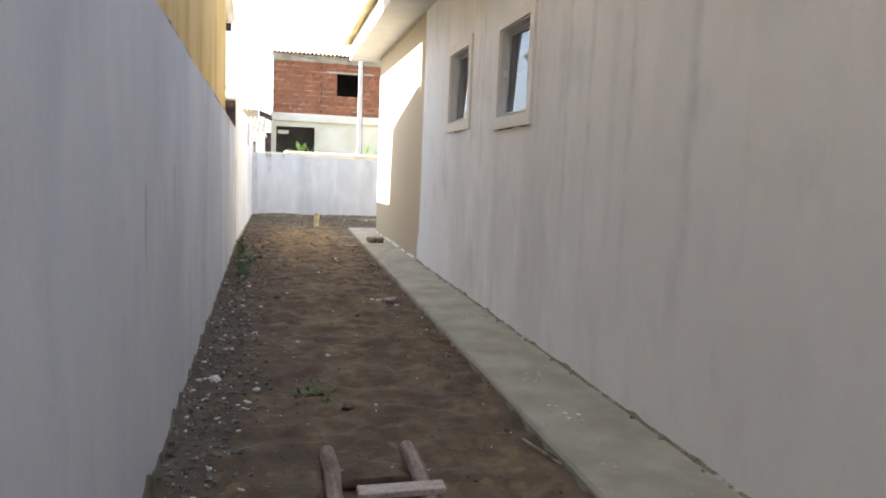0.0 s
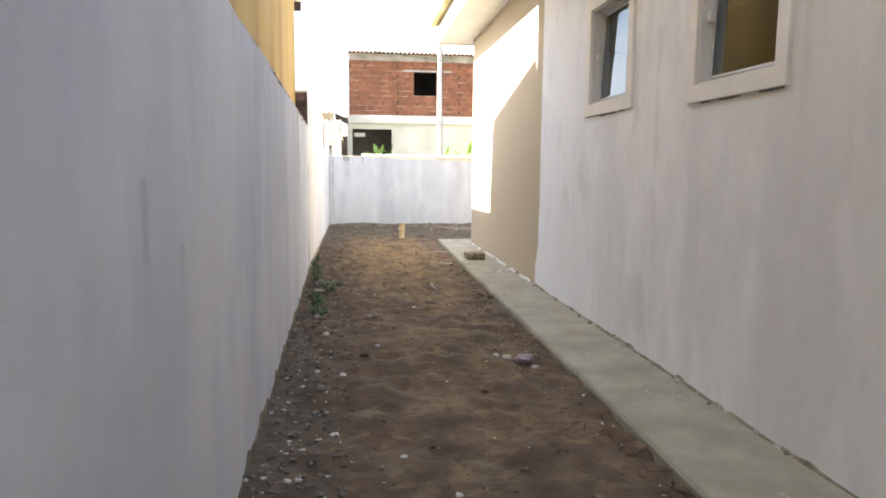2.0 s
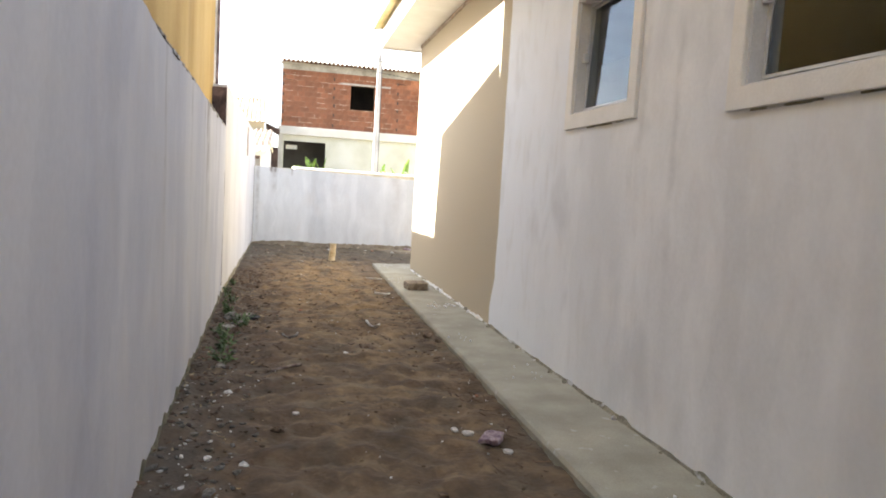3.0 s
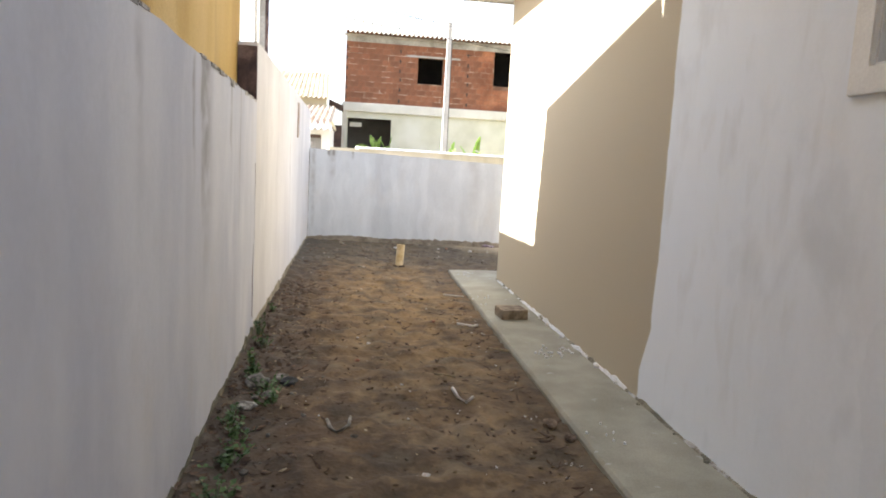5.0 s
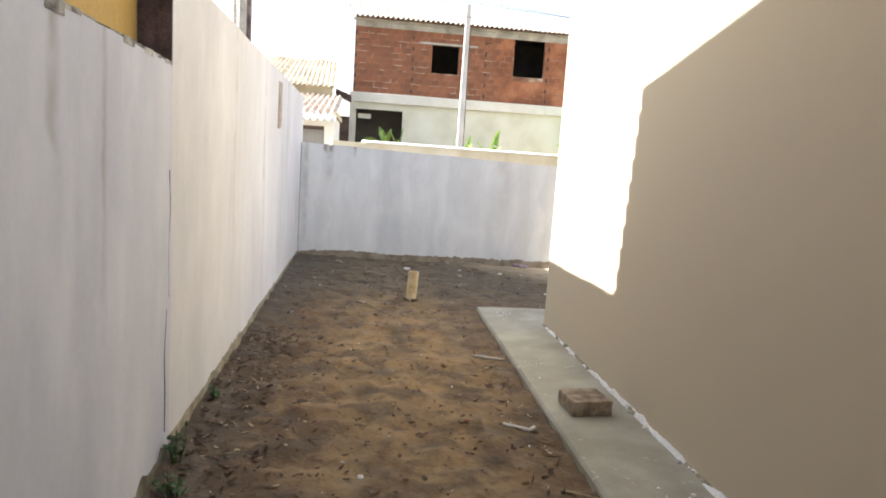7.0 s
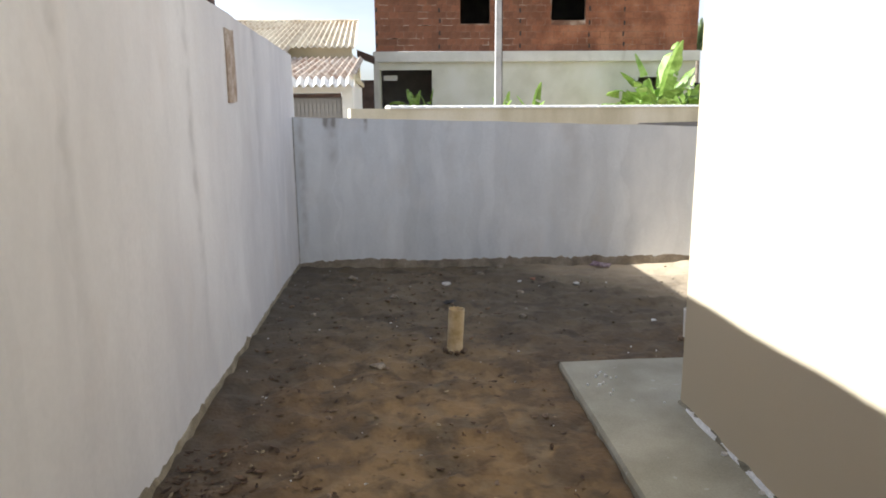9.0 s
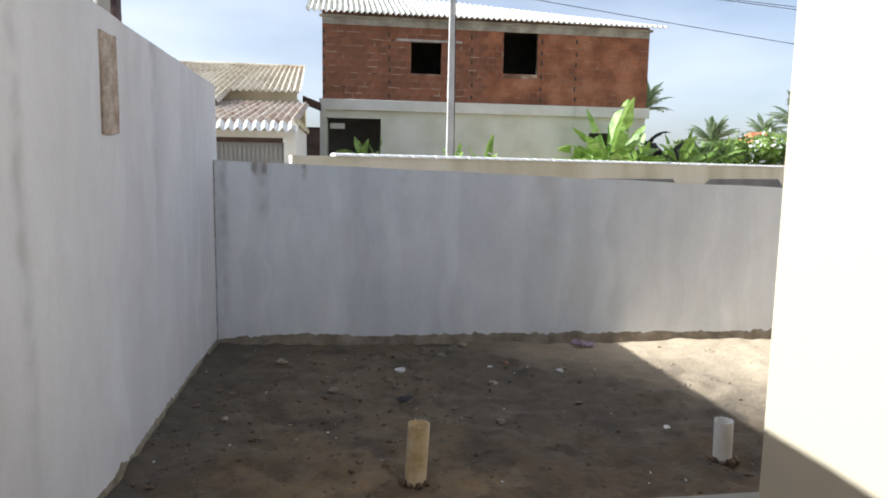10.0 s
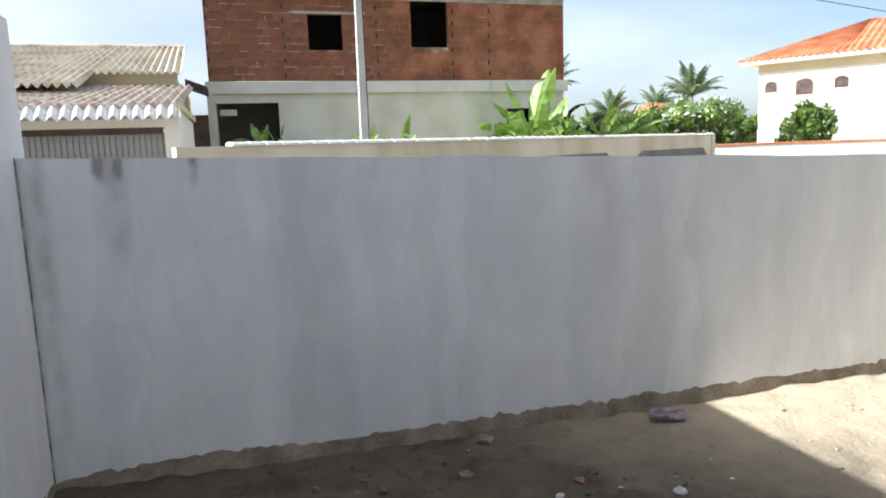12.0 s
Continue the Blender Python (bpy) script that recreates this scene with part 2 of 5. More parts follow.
for yc, wd, zt, zb, am in ((1.0, 0.1, 2.6, 0.3, 0.35), (1.45, 0.05, 2.2, 0.6, 0.4), (0.2, 0.09, 2.2, 0.3, 0.4), (3.3, 0.05, 1.75, 0.6, 0.4), (4.9, 0.12, 2.6, 1.0, 0.25), (-0.62, 0.07, 1.9, 0.3, 0.8), (-0.02, 0.05, 1.7, 0.2, 0.55), (0.52, 0.05, 1.6, 0.2, 0.6), (0.88, 0.05, 1.5, 0.2, 0.5), (2.95, 0.05, 1.6, 0.5, 0.5)):
    run_stain(M_HOUSE, "y", yc, wd * 1.1, zt, zb, GREY, am * 0.5, 0.05)
tint(M_HOUSE, (0.85, 0.89, 0.935), "y", 3.2, 5.3, 0.5, 1.6, 0.85)
streaks(M_HOUSE, (0.58, 0.59, 0.60), 3.0, (1, 1, 0.55), 0.56, 0.74, 0.45)
streaks(M_HOUSE, (0.66, 0.65, 0.63), 8.0, (1, 1, 0.35), 0.56, 0.74, 0.3)
tint(M_HOUSE, (0.485, 0.42, 0.305), "y", 5.825, 5.838, 0.05, 2.5, lean=0.12)
M_FOOT = mat("earth_stained_render", ((0.21, 0.175, 0.12), (0.29, 0.245, 0.17), (0.38, 0.33, 0.24)), 9, 0.95, 0.6, 80)
M_FOOTLOW = mat("damp_mossy_render", ((0.085, 0.08, 0.045), (0.14, 0.125, 0.08), (0.22, 0.19, 0.13)), 7, 0.95, 0.6, 80)
M_FOOTN = mat("bare_render", ((0.19, 0.16, 0.12), (0.27, 0.23, 0.175), (0.35, 0.305, 0.24)), 7, 0.95, 0.6, 80)
M_MORTAR = mat("mortar", ((0.17, 0.155, 0.11), (0.24, 0.22, 0.16), (0.33, 0.305, 0.235)), 8, 0.95, 0.8, 70, dist=0.02)
streaks(M_MORTAR, (0.62, 0.61, 0.59), 5.0, (1, 1, 1), 0.57, 0.62, 0.85)
M_TOP = mat("weathered_wall_top", ((0.10, 0.095, 0.09), (0.30, 0.285, 0.27), (0.52, 0.50, 0.48)), 11, 0.95, 0.8, 60, dist=0.02)
M_ENDDARK = mat("mouldy_render", ((0.045, 0.03, 0.03), (0.10, 0.065, 0.06), (0.2, 0.14, 0.12)), 6, 0.9, 0.5, 60)
M_YELLOW = mat("ochre_paint", ((0.42, 0.27, 0.07), (0.52, 0.35, 0.11), (0.58, 0.41, 0.16)), 1.8, 0.85, 0.3, 70, (1, 1, 0.25), fine=0.08)
streaks(M_YELLOW, (0.20, 0.13, 0.05), 3.0, (1, 1, 0.12), 0.58, 0.8, 0.6)
M_CONC = mat("cement_screed", ((0.285, 0.268, 0.205), (0.33, 0.312, 0.242), (0.385, 0.365, 0.29)), 3.2, 0.82, 0.35, 90, fine=0.1, dist=0.004)
streaks(M_CONC, (0.27, 0.24, 0.18), 3.0, (1, 0.5, 1), 0.58, 0.75, 0.3)
streaks(M_CONC, (0.52, 0.51, 0.48), 14.0, (1, 1, 1), 0.66, 0.72, 0.5)
M_DIRT = mat("bare_earth", ((0.098, 0.065, 0.036), (0.160, 0.108, 0.058), (0.228, 0.160, 0.088)), 3.2, 0.97, 0.5, 34, fine=0.2, dist=0.02, spread=(0.32, 0.68))
streaks(M_DIRT, (0.27, 0.195, 0.115), 1.6, (1, 1, 1), 0.5, 0.66, 0.5)
streaks(M_DIRT, (0.064, 0.044, 0.027), 2.6, (1, 1, 1), 0.5, 0.64, 0.5)
streaks(M_DIRT, (0.24, 0.17, 0.095), 5.5, (1, 1, 1), 0.52, 0.66, 0.45)
streaks(M_DIRT, (0.060, 0.041, 0.025), 7.5, (1, 1, 1), 0.52, 0.64, 0.45)
# golden earth, with warm bounce from the sunlit house wall painted in
tint(M_DIRT, (0.28, 0.178, 0.076), "y", 5.2, 8.6, 0.9, 2.4, 0.6)
tint(M_DIRT, (0.108, 0.080, 0.056), "y", 3.6, 1.0, 0.8, 2.0, 0.55)
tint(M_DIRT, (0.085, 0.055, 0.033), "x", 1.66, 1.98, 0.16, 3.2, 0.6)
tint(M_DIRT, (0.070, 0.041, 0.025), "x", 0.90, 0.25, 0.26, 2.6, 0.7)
streaks(M_DIRT, (0.075, 0.048, 0.026), 4.4, (1, 1, 1), 0.5, 0.62, 0.5)
streaks(M_DIRT, (0.30, 0.205, 0.105), 8.5, (1, 1, 1), 0.56, 0.68, 0.38)
tint(M_DIRT, (0.098, 0.084, 0.058), "y", 10.6, 12.0, 0.4, 3.0, 0.72)
streaks(M_DIRT, (0.050, 0.040, 0.028), 3.6, (1, 1, 1), 0.48, 0.62, 0.6)
streaks(M_DIRT, (0.18, 0.15, 0.10), 4.9, (1, 1, 1), 0.54, 0.66, 0.35)
streaks(M_DIRT, (0.052, 0.038, 0.025), 11.0, (1, 1, 1), 0.54, 0.66, 0.45)
# sand to the north-east, made paler to carry the sunlit side's brightness
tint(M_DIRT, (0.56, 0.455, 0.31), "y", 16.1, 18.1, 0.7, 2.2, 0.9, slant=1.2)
streaks(M_DIRT, (0.14, 0.105, 0.07), 16.0, (1, 1, 1), 0.58, 0.7, 0.22)
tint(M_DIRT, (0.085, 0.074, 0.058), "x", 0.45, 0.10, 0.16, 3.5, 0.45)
M_ROAD = mat("dusty_road", ((0.22, 0.19, 0.15), (0.3, 0.26, 0.2)), 1.0, 0.95, 0.5, 30)
M_TRIM = mat("cream_trim_paint", ((0.78, 0.75, 0.69), (0.83, 0.80, 0.745)), 6, 0.7, 0.2, 90, fine=0.04)
M_SOFFIT = mat("white_board", ((0.70, 0.68, 0.63), (0.78, 0.76, 0.72)), 3, 0.8, 0.1, 60, fine=0.04)
M_REVEAL = mat("grey_reveal", ((0.68, 0.665, 0.64), (0.75, 0.735, 0.71)), 6, 0.85, 0.2, 80, fine=0.06)
M_ALU = mat("aluminium", ((0.55, 0.56, 0.57), (0.66, 0.67, 0.68)), 12, 0.45, 0.05, 200, metal=0.25, fine=0.05)
M_LATCH = mat("white_plastic", ((0.74, 0.74, 0.72), (0.8, 0.8, 0.78)), 20, 0.4, 0.05, 150, fine=0.03)
M_ROOM = mat("room_plaster", ((0.34, 0.335, 0.335), (0.40, 0.395, 0.395)), 2, 0.9, 0.1, 60, fine=0.05)
M_LITTER = mat("dead_leaf", ((0.035, 0.02, 0.012), (0.075, 0.043, 0.024), (0.15, 0.09, 0.05)), 9, 0.9, 0.3, 60)
M_BLOCK = mat("cement_block", ((0.17, 0.128, 0.085), (0.27, 0.21, 0.145), (0.36, 0.295, 0.215)), 14, 0.95, 0.9, 120, dist=0.01)
M_PVC = mat("stained_pvc", ((0.48, 0.36, 0.19), (0.60, 0.48, 0.29), (0.70, 0.6, 0.42)), 11, 0.5, 0.1, 90, fine=0.1)
M_PVCW = mat("white_pvc", ((0.68, 0.66, 0.6), (0.78, 0.77, 0.73)), 11, 0.45, 0.1, 90, fine=0.06)
M_LOG = mat("grey_timber", ((0.14, 0.10, 0.08), (0.24, 0.18, 0.145), (0.33, 0.27, 0.225)), 9, 0.9, 0.7, 60, (3, 0.5, 3), dist=0.01)
M_PLANK = mat("pale_timber", ((0.36, 0.30, 0.26), (0.48, 0.42, 0.37)), 9, 0.85, 0.4, 60, (1, 5, 5))
M_STONE = mat("grey_rubble", ((0.11, 0.10, 0.085), (0.2, 0.185, 0.155), (0.34, 0.32, 0.28)), 18, 0.95, 0.7, 110, rand=0.35)
M_PALE = mat("plaster_lump", ((0.50, 0.48, 0.44), (0.68, 0.66, 0.62)), 18, 0.95, 0.6, 110, rand=0.15)
M_CLOD = mat("earth_clod", ((0.075, 0.05, 0.033), (0.14, 0.098, 0.064), (0.22, 0.16, 0.11)), 16, 0.97, 0.8, 110, rand=0.35)
M_SANDCLOD = mat("sandy_clod", ((0.17, 0.14, 0.105), (0.26, 0.22, 0.165), (0.36, 0.31, 0.24)), 16, 0.97, 0.8, 110, rand=0.3)
M_SHARD = mat("red_shard", ((0.28, 0.12, 0.075), (0.36, 0.17, 0.11)), 16, 0.9, 0.5, 110)
M_LEAF = mat("weed_leaf", ((0.030, 0.062, 0.014), (0.055, 0.11, 0.024), (0.09, 0.16, 0.042)), 12, 0.6, 0.2, 80, rand=0.25)
M_DRY = mat("dry_stalk", ((0.24, 0.18, 0.1), (0.36, 0.29, 0.18)), 12, 0.9, 0.3, 80)
M_BAN = mat("banana_leaf", ((0.15, 0.25, 0.045), (0.25, 0.39, 0.08), (0.36, 0.50, 0.15)), 3.2, 0.45, 0.2, 30, rand=0.2)
M_BANOLD = mat("withered_leaf", ((0.02, 0.02, 0.016), (0.05, 0.045, 0.03)), 3, 0.8, 0.2, 30)
M_STEM = mat("banana_stem", ((0.16, 0.19, 0.07), (0.26, 0.27, 0.12)), 4, 0.7, 0.2, 30)
# frond greens are paled to carry the haze of distance
M_PALM = mat("palm_frond", ((0.13, 0.18, 0.10), (0.20, 0.265, 0.14), (0.29, 0.35, 0.20)), 1.5, 0.5, 0.1, 20)
M_TRUNK = mat("palm_trunk", ((0.16, 0.13, 0.1), (0.26, 0.22, 0.17)), 4, 0.9, 0.5, 20)
M_BUSH = mat("shrub_leaf", ((0.075, 0.125, 0.026), (0.16, 0.25, 0.048), (0.30, 0.40, 0.10)), 1.2, 0.5, 0.2, 12, rand=0.2)
M_PETAL = mat("white_blossom", ((0.72, 0.72, 0.7), (0.82, 0.82, 0.8)), 6, 0.7, 0.1, 40)
M_BRICK = mat("hollow_brick", ((0.155, 0.060, 0.030), (0.235, 0.092, 0.046), (0.32, 0.135, 0.070)), 1.3, 0.92, 0.4, 30, rand=0.22)
streaks(M_BRICK, (0.36, 0.22, 0.15), 1.1, (1, 1, 1.6), 0.56, 0.72, 0.28)
M_BMORT = mat("brick_mortar", ((0.15, 0.075, 0.045), (0.27, 0.17, 0.115), (0.50, 0.42, 0.34)), 1.6, 0.95, 0.5, 30, spread=(0.4, 0.75))
M_SMEAR = mat("squeezed_mortar", ((0.42, 0.33, 0.25), (0.60, 0.52, 0.43)), 3, 0.95, 0.4, 30)
M_BEAM = mat("raw_concrete", ((0.26, 0.245, 0.21), (0.36, 0.34, 0.3), (0.46, 0.44, 0.4)), 1.6, 0.9, 0.4, 25)
M_SLAB = mat("pale_slab", ((0.58, 0.565, 0.50), (0.67, 0.655, 0.59)), 1.4, 0.85, 0.1, 25, fine=0.05)
streaks(M_SLAB, (0.30, 0.27, 0.2), 2.5, (1, 1, 0.2), 0.6, 0.8, 0.5)
M_LOWER = mat("cream_render", ((0.53, 0.525, 0.42), (0.62, 0.615, 0.51), (0.67, 0.665, 0.58)), 0.7, 0.85, 0.2, 25, fine=0.04)
# near-black that stands in for the shade of rooms and slots
M_DARK = mat("dark_for_shade", ((0.03, 0.027, 0.025), (0.05, 0.045, 0.04)), 2, 0.9, 0.1, 20)
M_FIBRO = mat("fibre_cement_sheet", ((0.50, 0.47, 0.38), (0.62, 0.59, 0.50), (0.70, 0.68, 0.6)), 1.2, 0.85, 0.2, 30, fine=0.06)
M_EAVE = mat("yellowed_roof_sheet", ((0.50, 0.40, 0.18), (0.62, 0.51, 0.26), (0.70, 0.60, 0.36)), 1.4, 0.85, 0.2, 30, fine=0.06)
M_TILE = mat("weathered_clay_tile", ((0.42, 0.345, 0.24), (0.56, 0.495, 0.375), (0.65, 0.595, 0.475)), 1.5, 0.9, 0.3, 20, fine=0.12)
M_TILERED = mat("faded_red_tile", ((0.36, 0.25, 0.175), (0.50, 0.41, 0.32), (0.64, 0.57, 0.48)), 3.0, 0.9, 0.3, 20, fine=0.12, spread=(0.38, 0.62))
M_TILEW = mat("whitened_tile", ((0.66, 0.64, 0.58), (0.76, 0.74, 0.69)), 2, 0.8, 0.1, 20)
M_ORANGE = mat("orange_clay_tile", ((0.42, 0.135, 0.05), (0.54, 0.19, 0.075), (0.60, 0.26, 0.13)), 1.0, 0.85, 0.3, 12)
M_WHITE = mat("white_paint", ((0.74, 0.73, 0.68), (0.80, 0.79, 0.75)), 0.7, 0.8, 0.1, 20, fine=0.03)
M_CREAM = mat("yellowed_paint", ((0.54, 0.48, 0.31), (0.62, 0.56, 0.4)), 0.8, 0.85, 0.15, 20, fine=0.05)
M_MID = mat("street_wall_paint", ((0.46, 0.41, 0.29), (0.56, 0.51, 0.38), (0.62, 0.57, 0.45)), 0.9, 0.9, 0.2, 20, (1, 1, 0.4), fine=0.06)
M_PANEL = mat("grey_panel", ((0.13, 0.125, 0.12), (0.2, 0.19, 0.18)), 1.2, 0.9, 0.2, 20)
M_GATE = mat("galvanised_gate", ((0.26, 0.25, 0.235), (0.36, 0.35, 0.33)), 2, 0.6, 0.1, 20, metal=0.2, fine=0.06)
M_TIMBER = mat("dark_timber", ((0.05, 0.03, 0.025), (0.11, 0.07, 0.055)), 3, 0.8, 0.2, 20)
M_POLE = mat("pole_concrete", ((0.42, 0.41, 0.39), (0.52, 0.51, 0.49)), 1.5, 0.9, 0.3, 30)
M_WIRE = mat("cable_sheath", ((0.02, 0.02, 0.02), (0.04, 0.04, 0.04)), 2, 0.6, 0.05, 20)
M_RAG = mat("black_rag", ((0.012, 0.012, 0.013), (0.03, 0.03, 0.03)), 20, 0.8, 0.6, 120)
M_PACK = mat("crumpled_packet", ((0.14, 0.09, 0.13), (0.24, 0.16, 0.2), (0.4, 0.34, 0.36)), 25, 0.5, 0.5, 120)
M_PAINTDROP = mat("paint_splash", ((0.68, 0.68, 0.66), (0.76, 0.76, 0.75)), 20, 0.7, 0.1, 100)
M_PATCH = mat("raw_mortar_patch", ((0.32, 0.235, 0.17), (0.42, 0.335, 0.26), (0.56, 0.48, 0.41)), 7, 0.95, 0.5, 60)


def translucent(m, share):
    """Lets part of the light through a leaf."""
    n, l = m.node_tree.nodes, m.node_tree.links
    b = n["Principled BSDF"]
    tr = n.new("ShaderNodeBsdfTranslucent")
    l.new(b.inputs["Base Color"].links[0].from_socket, tr.inputs["Color"])
    mix = n.new("ShaderNodeMixShader")
    mix.inputs[0].default_value = share
    l.new(b.outputs[0], mix.inputs[1])
    l.new(tr.outputs[0], mix.inputs[2])
    l.new(mix.outputs[0], n["Material Output"].inputs["Surface"])


for leafy in (M_BAN, M_BUSH, M_PALM):
    translucent(leafy, 0.4)
glass = bpy.data.materials.new("window_glass")
glass.use_nodes = True
gn, gl = glass.node_tree.nodes, glass.node_tree.links
gb = gn["Principled BSDF"]
gb.inputs["Base Color"].default_value = (0.80, 0.88, 0.92, 1)
gb.inputs["Transmission Weight"].default_value, gb.inputs["Roughness"].default_value, gb.inputs["IOR"].default_value = 1.0, 0.02, 1.36


# ---- builders ----
def link(name, me, material, parent=None, label=""):
    ob = new(name, me)
    if material and not me.materials:
        me.materials.append(material)
    if parent is not None:
        ob.parent = parent
    return tagged(ob, label)


def part(name, bm, material, parent=None, label="", smooth=False):
    me = bpy.data.meshes.new(name)
    bmesh.ops.recalc_face_normals(bm, faces=bm.faces)
    for f in bm.faces:
        f.smooth = smooth
    bm.to_mesh(me)
    bm.free()
    return link(name, me, material, parent, label)


def part_py(name, verts, faces, material, parent=None, label="", smooth=False):
    me = bpy.data.meshes.new(name)
    me.from_pydata([tuple(v) for v in verts], [], faces)
    if smooth:
        me.polygons.foreach_set("use_smooth", [True] * len(me.polygons))
    me.update()
    return link(name, me, material, parent, label)


def thing(name, label, category, m=None, group="", kind=""):
    ob = new(name)
    ob.empty_display_size = 0.1
    if m is not None:
        ob.matrix_basis = m
    return tagged(ob, label, category, group, kind)


def box(bm, x0, x1, y0, y1, z0, z1, bevel=0.0):
    v = [bm.verts.new(p) for p in ((x0, y0, z0), (x1, y0, z0), (x1, y1, z0), (x0, y1, z0), (x0, y0, z1), (x1, y0, z1), (x1, y1, z1), (x0, y1, z1))]
    fs = [bm.faces.new([v[i] for i in q]) for q in ((3, 2, 1, 0), (4, 5, 6, 7), (0, 1, 5, 4), (1, 2, 6, 5), (2, 3, 7, 6), (3, 0, 4, 7))]
    if bevel:
        es = list({e for f in fs for e in f.edges})
        bmesh.ops.bevel(bm, geom=es, offset=bevel, segments=2, profile=0.5, affect="EDGES")
    return bm


def boxes(*bs, bevel=0.0):
    bm = bmesh.new()
    for b in bs:
        box(bm, *b, bevel=bevel)
    return bm


def tube(bm, pts, radii, sides=10, caps=True):
    """A round tube along points."""
    rings = []
    pts = [Vector(p) for p in pts]
    for i, p in enumerate(pts):
        d = (pts[min(i + 1, len(pts) - 1)] - pts[max(i - 1, 0)]).normalized()
        a = d.orthogonal().normalized() if abs(d.z) < 0.99 else Vector((1, 0, 0))
        b = d.cross(a).normalized()
        a = b.cross(d)
        r = radii[i] if hasattr(radii, "__len__") else radii
        rings.append([bm.verts.new(p + r * (math.cos(t) * a + math.sin(t) * b)) for t in (2 * math.pi * k / sides for k in range(sides))])
    for r0, r1 in zip(rings, rings[1:]):
        for k in range(sides):
            bm.faces.new((r0[k], r0[(k + 1) % sides], r1[(k + 1) % sides], r1[k]))
    if caps:
        bm.faces.new(rings[0][::-1])
        bm.faces.new(rings[-1])
    return bm


def wall_run(a, b, thick, z0, za, zb, rough=0.008, step=0.12, face=0.004, seed=0.0):
    """A rendered wall from a to b (its near face), thick away to the left of a to b, with a hand-made top edge."""
    a, b = Vector((*a, 0)), Vector((*b, 0))
    d = b - a
    n = max(2, int(d.length / step))
    u = d.normalized()
    out = Vector((-u.y, u.x, 0)) * thick
    rows = 8
    verts, faces = [], []
    for i in range(n + 1):
        f = i / n
        p = a + d * f
        zt = za + (zb - za) * f + rough * noise.noise(Vector((p.x * 1.7 + seed, p.y * 1.7, 3.1))) * 1.5 + rough * noise.noise(Vector((p.x * 9 + seed, p.y * 9, 1.1)))
        for k in range(rows + 1):
            z = z0 + (zt - z0) * k / rows
            bulge = face * noise.noise(Vector((p.x * 0.9 + seed, p.y * 0.9, z * 1.3))) * 2
            q = p - Vector((-u.y, u.x, 0)) * bulge
            verts.append((q.x, q.y, z))
        q = p + out
        verts.append((q.x, q.y, zt - 0.004))
        verts.append((q.x, q.y, z0))
    w = rows + 3
    for i in range(n):
        for k in range(w - 1):
            faces.append((i * w + k, i * w + k + 1, (i + 1) * w + k + 1, (i + 1) * w + k))
    faces.append(tuple(range(w)))
    faces.append(tuple(range(n * w, (n + 1) * w))[::-1])
    return verts, faces


def footing(a, b, side, z0, h, depth, seed, lumps=0.5, step=0.035, slow=1.0):
    """A rough mortar strip at the foot of a wall, uneven along its top; side: the way it stands out."""
    a, b, side = Vector((*a, 0)), Vector((*b, 0)), Vector((*side, 0))
    d = b - a
    n = int(d.length / step)
    verts, faces = [], []
    for i in range(n + 1):
        p = a + d * (i / n)
        s = p.x + p.y
        hh = h * (1 + lumps * 1.3 * noise.noise(Vector((s * 2.1 * slow, seed, 0))) + lumps * max(0, noise.noise(Vector((s * 6.5 * slow, seed, 5)))) * 2.0 + 0.25 * noise.noise(Vector((s * 19, seed, 9))))
        dd = depth * (1 + 0.6 * noise.noise(Vector((s * 5, seed, 2))) + 0.3 * noise.noise(Vector((s * 17, seed, 4))))
        for off, z in ((dd * 1.5, z0), (dd, z0 + hh * 0.55), (dd * 0.55, z0 + hh * 0.95), (-0.01, z0 + hh)):
            q = p + side * off
            verts.append((q.x, q.y, z))
    for i in range(n):
        for k in range(3):
            faces.append((i * 4 + k, (i + 1) * 4 + k, (i + 1) * 4 + k + 1, i * 4 + k + 1))
    return verts, faces


def corrugated(x0, x1, y0, z0, y1, z1, pitch, amp, thick=0.02, rows=1, seg=8, drop=0.0, sag=0.0):
    """A corrugated roof sheet from the eave (y0, z0) up to (y1, z1), ribs running up the slope; rows overlap."""
    verts, faces = [], []
    n = int((x1 - x0) / pitch * seg)
    for r in range(rows):
        fa, fb = r / rows, (r + 1) / rows
        base = len(verts)
        for f, lift in ((fa, drop), (fb, 0.0)):
            y, z = y0 + (y1 - y0) * f, z0 + (z1 - z0) * f + lift
            for lay in (0, -thick):
                for i in range(n + 1):
                    x = x0 + (x1 - x0) * i / n
                    verts.append((x, y, z + lay + amp * math.cos(2 * math.pi * (x - x0) / pitch) + sag * noise.noise(Vector((x * 0.8, y, 0)))))
        w = n + 1
        for i in range(n):
            p = base + i
            faces.append((p, p + 1, p + 2 * w + 1, p + 2 * w))
            faces.append((p + w + 1, p + w, p + 3 * w, p + 3 * w + 1))
            faces.append((p, p + w, p + w + 1, p + 1))
            faces.append((p + 2 * w, p + 2 * w + 1, p + 3 * w + 1, p + 3 * w))
        faces.append((base, base + 2 * w, base + 3 * w, base + w))
        faces.append((base + n, base + w + n, base + 3 * w + n, base + 2 * w + n))
    return verts, faces


def turned(verts, m):
    return [tuple(m @ Vector(v)) for v in verts]


def rock_bm(r, seed, flat=0.6, sub=1):
    bm = bmesh.new()
    bmesh.ops.create_icosphere(bm, subdivisions=sub, radius=r)
    for v in bm.verts:
        k = 1 + 0.55 * noise.noise(v.co / r * 1.3 + Vector((seed * 3.7, seed, 0)))
        v.co = Vector((v.co.x * k, v.co.y * k * 0.85, v.co.z * k * flat))
    return bm

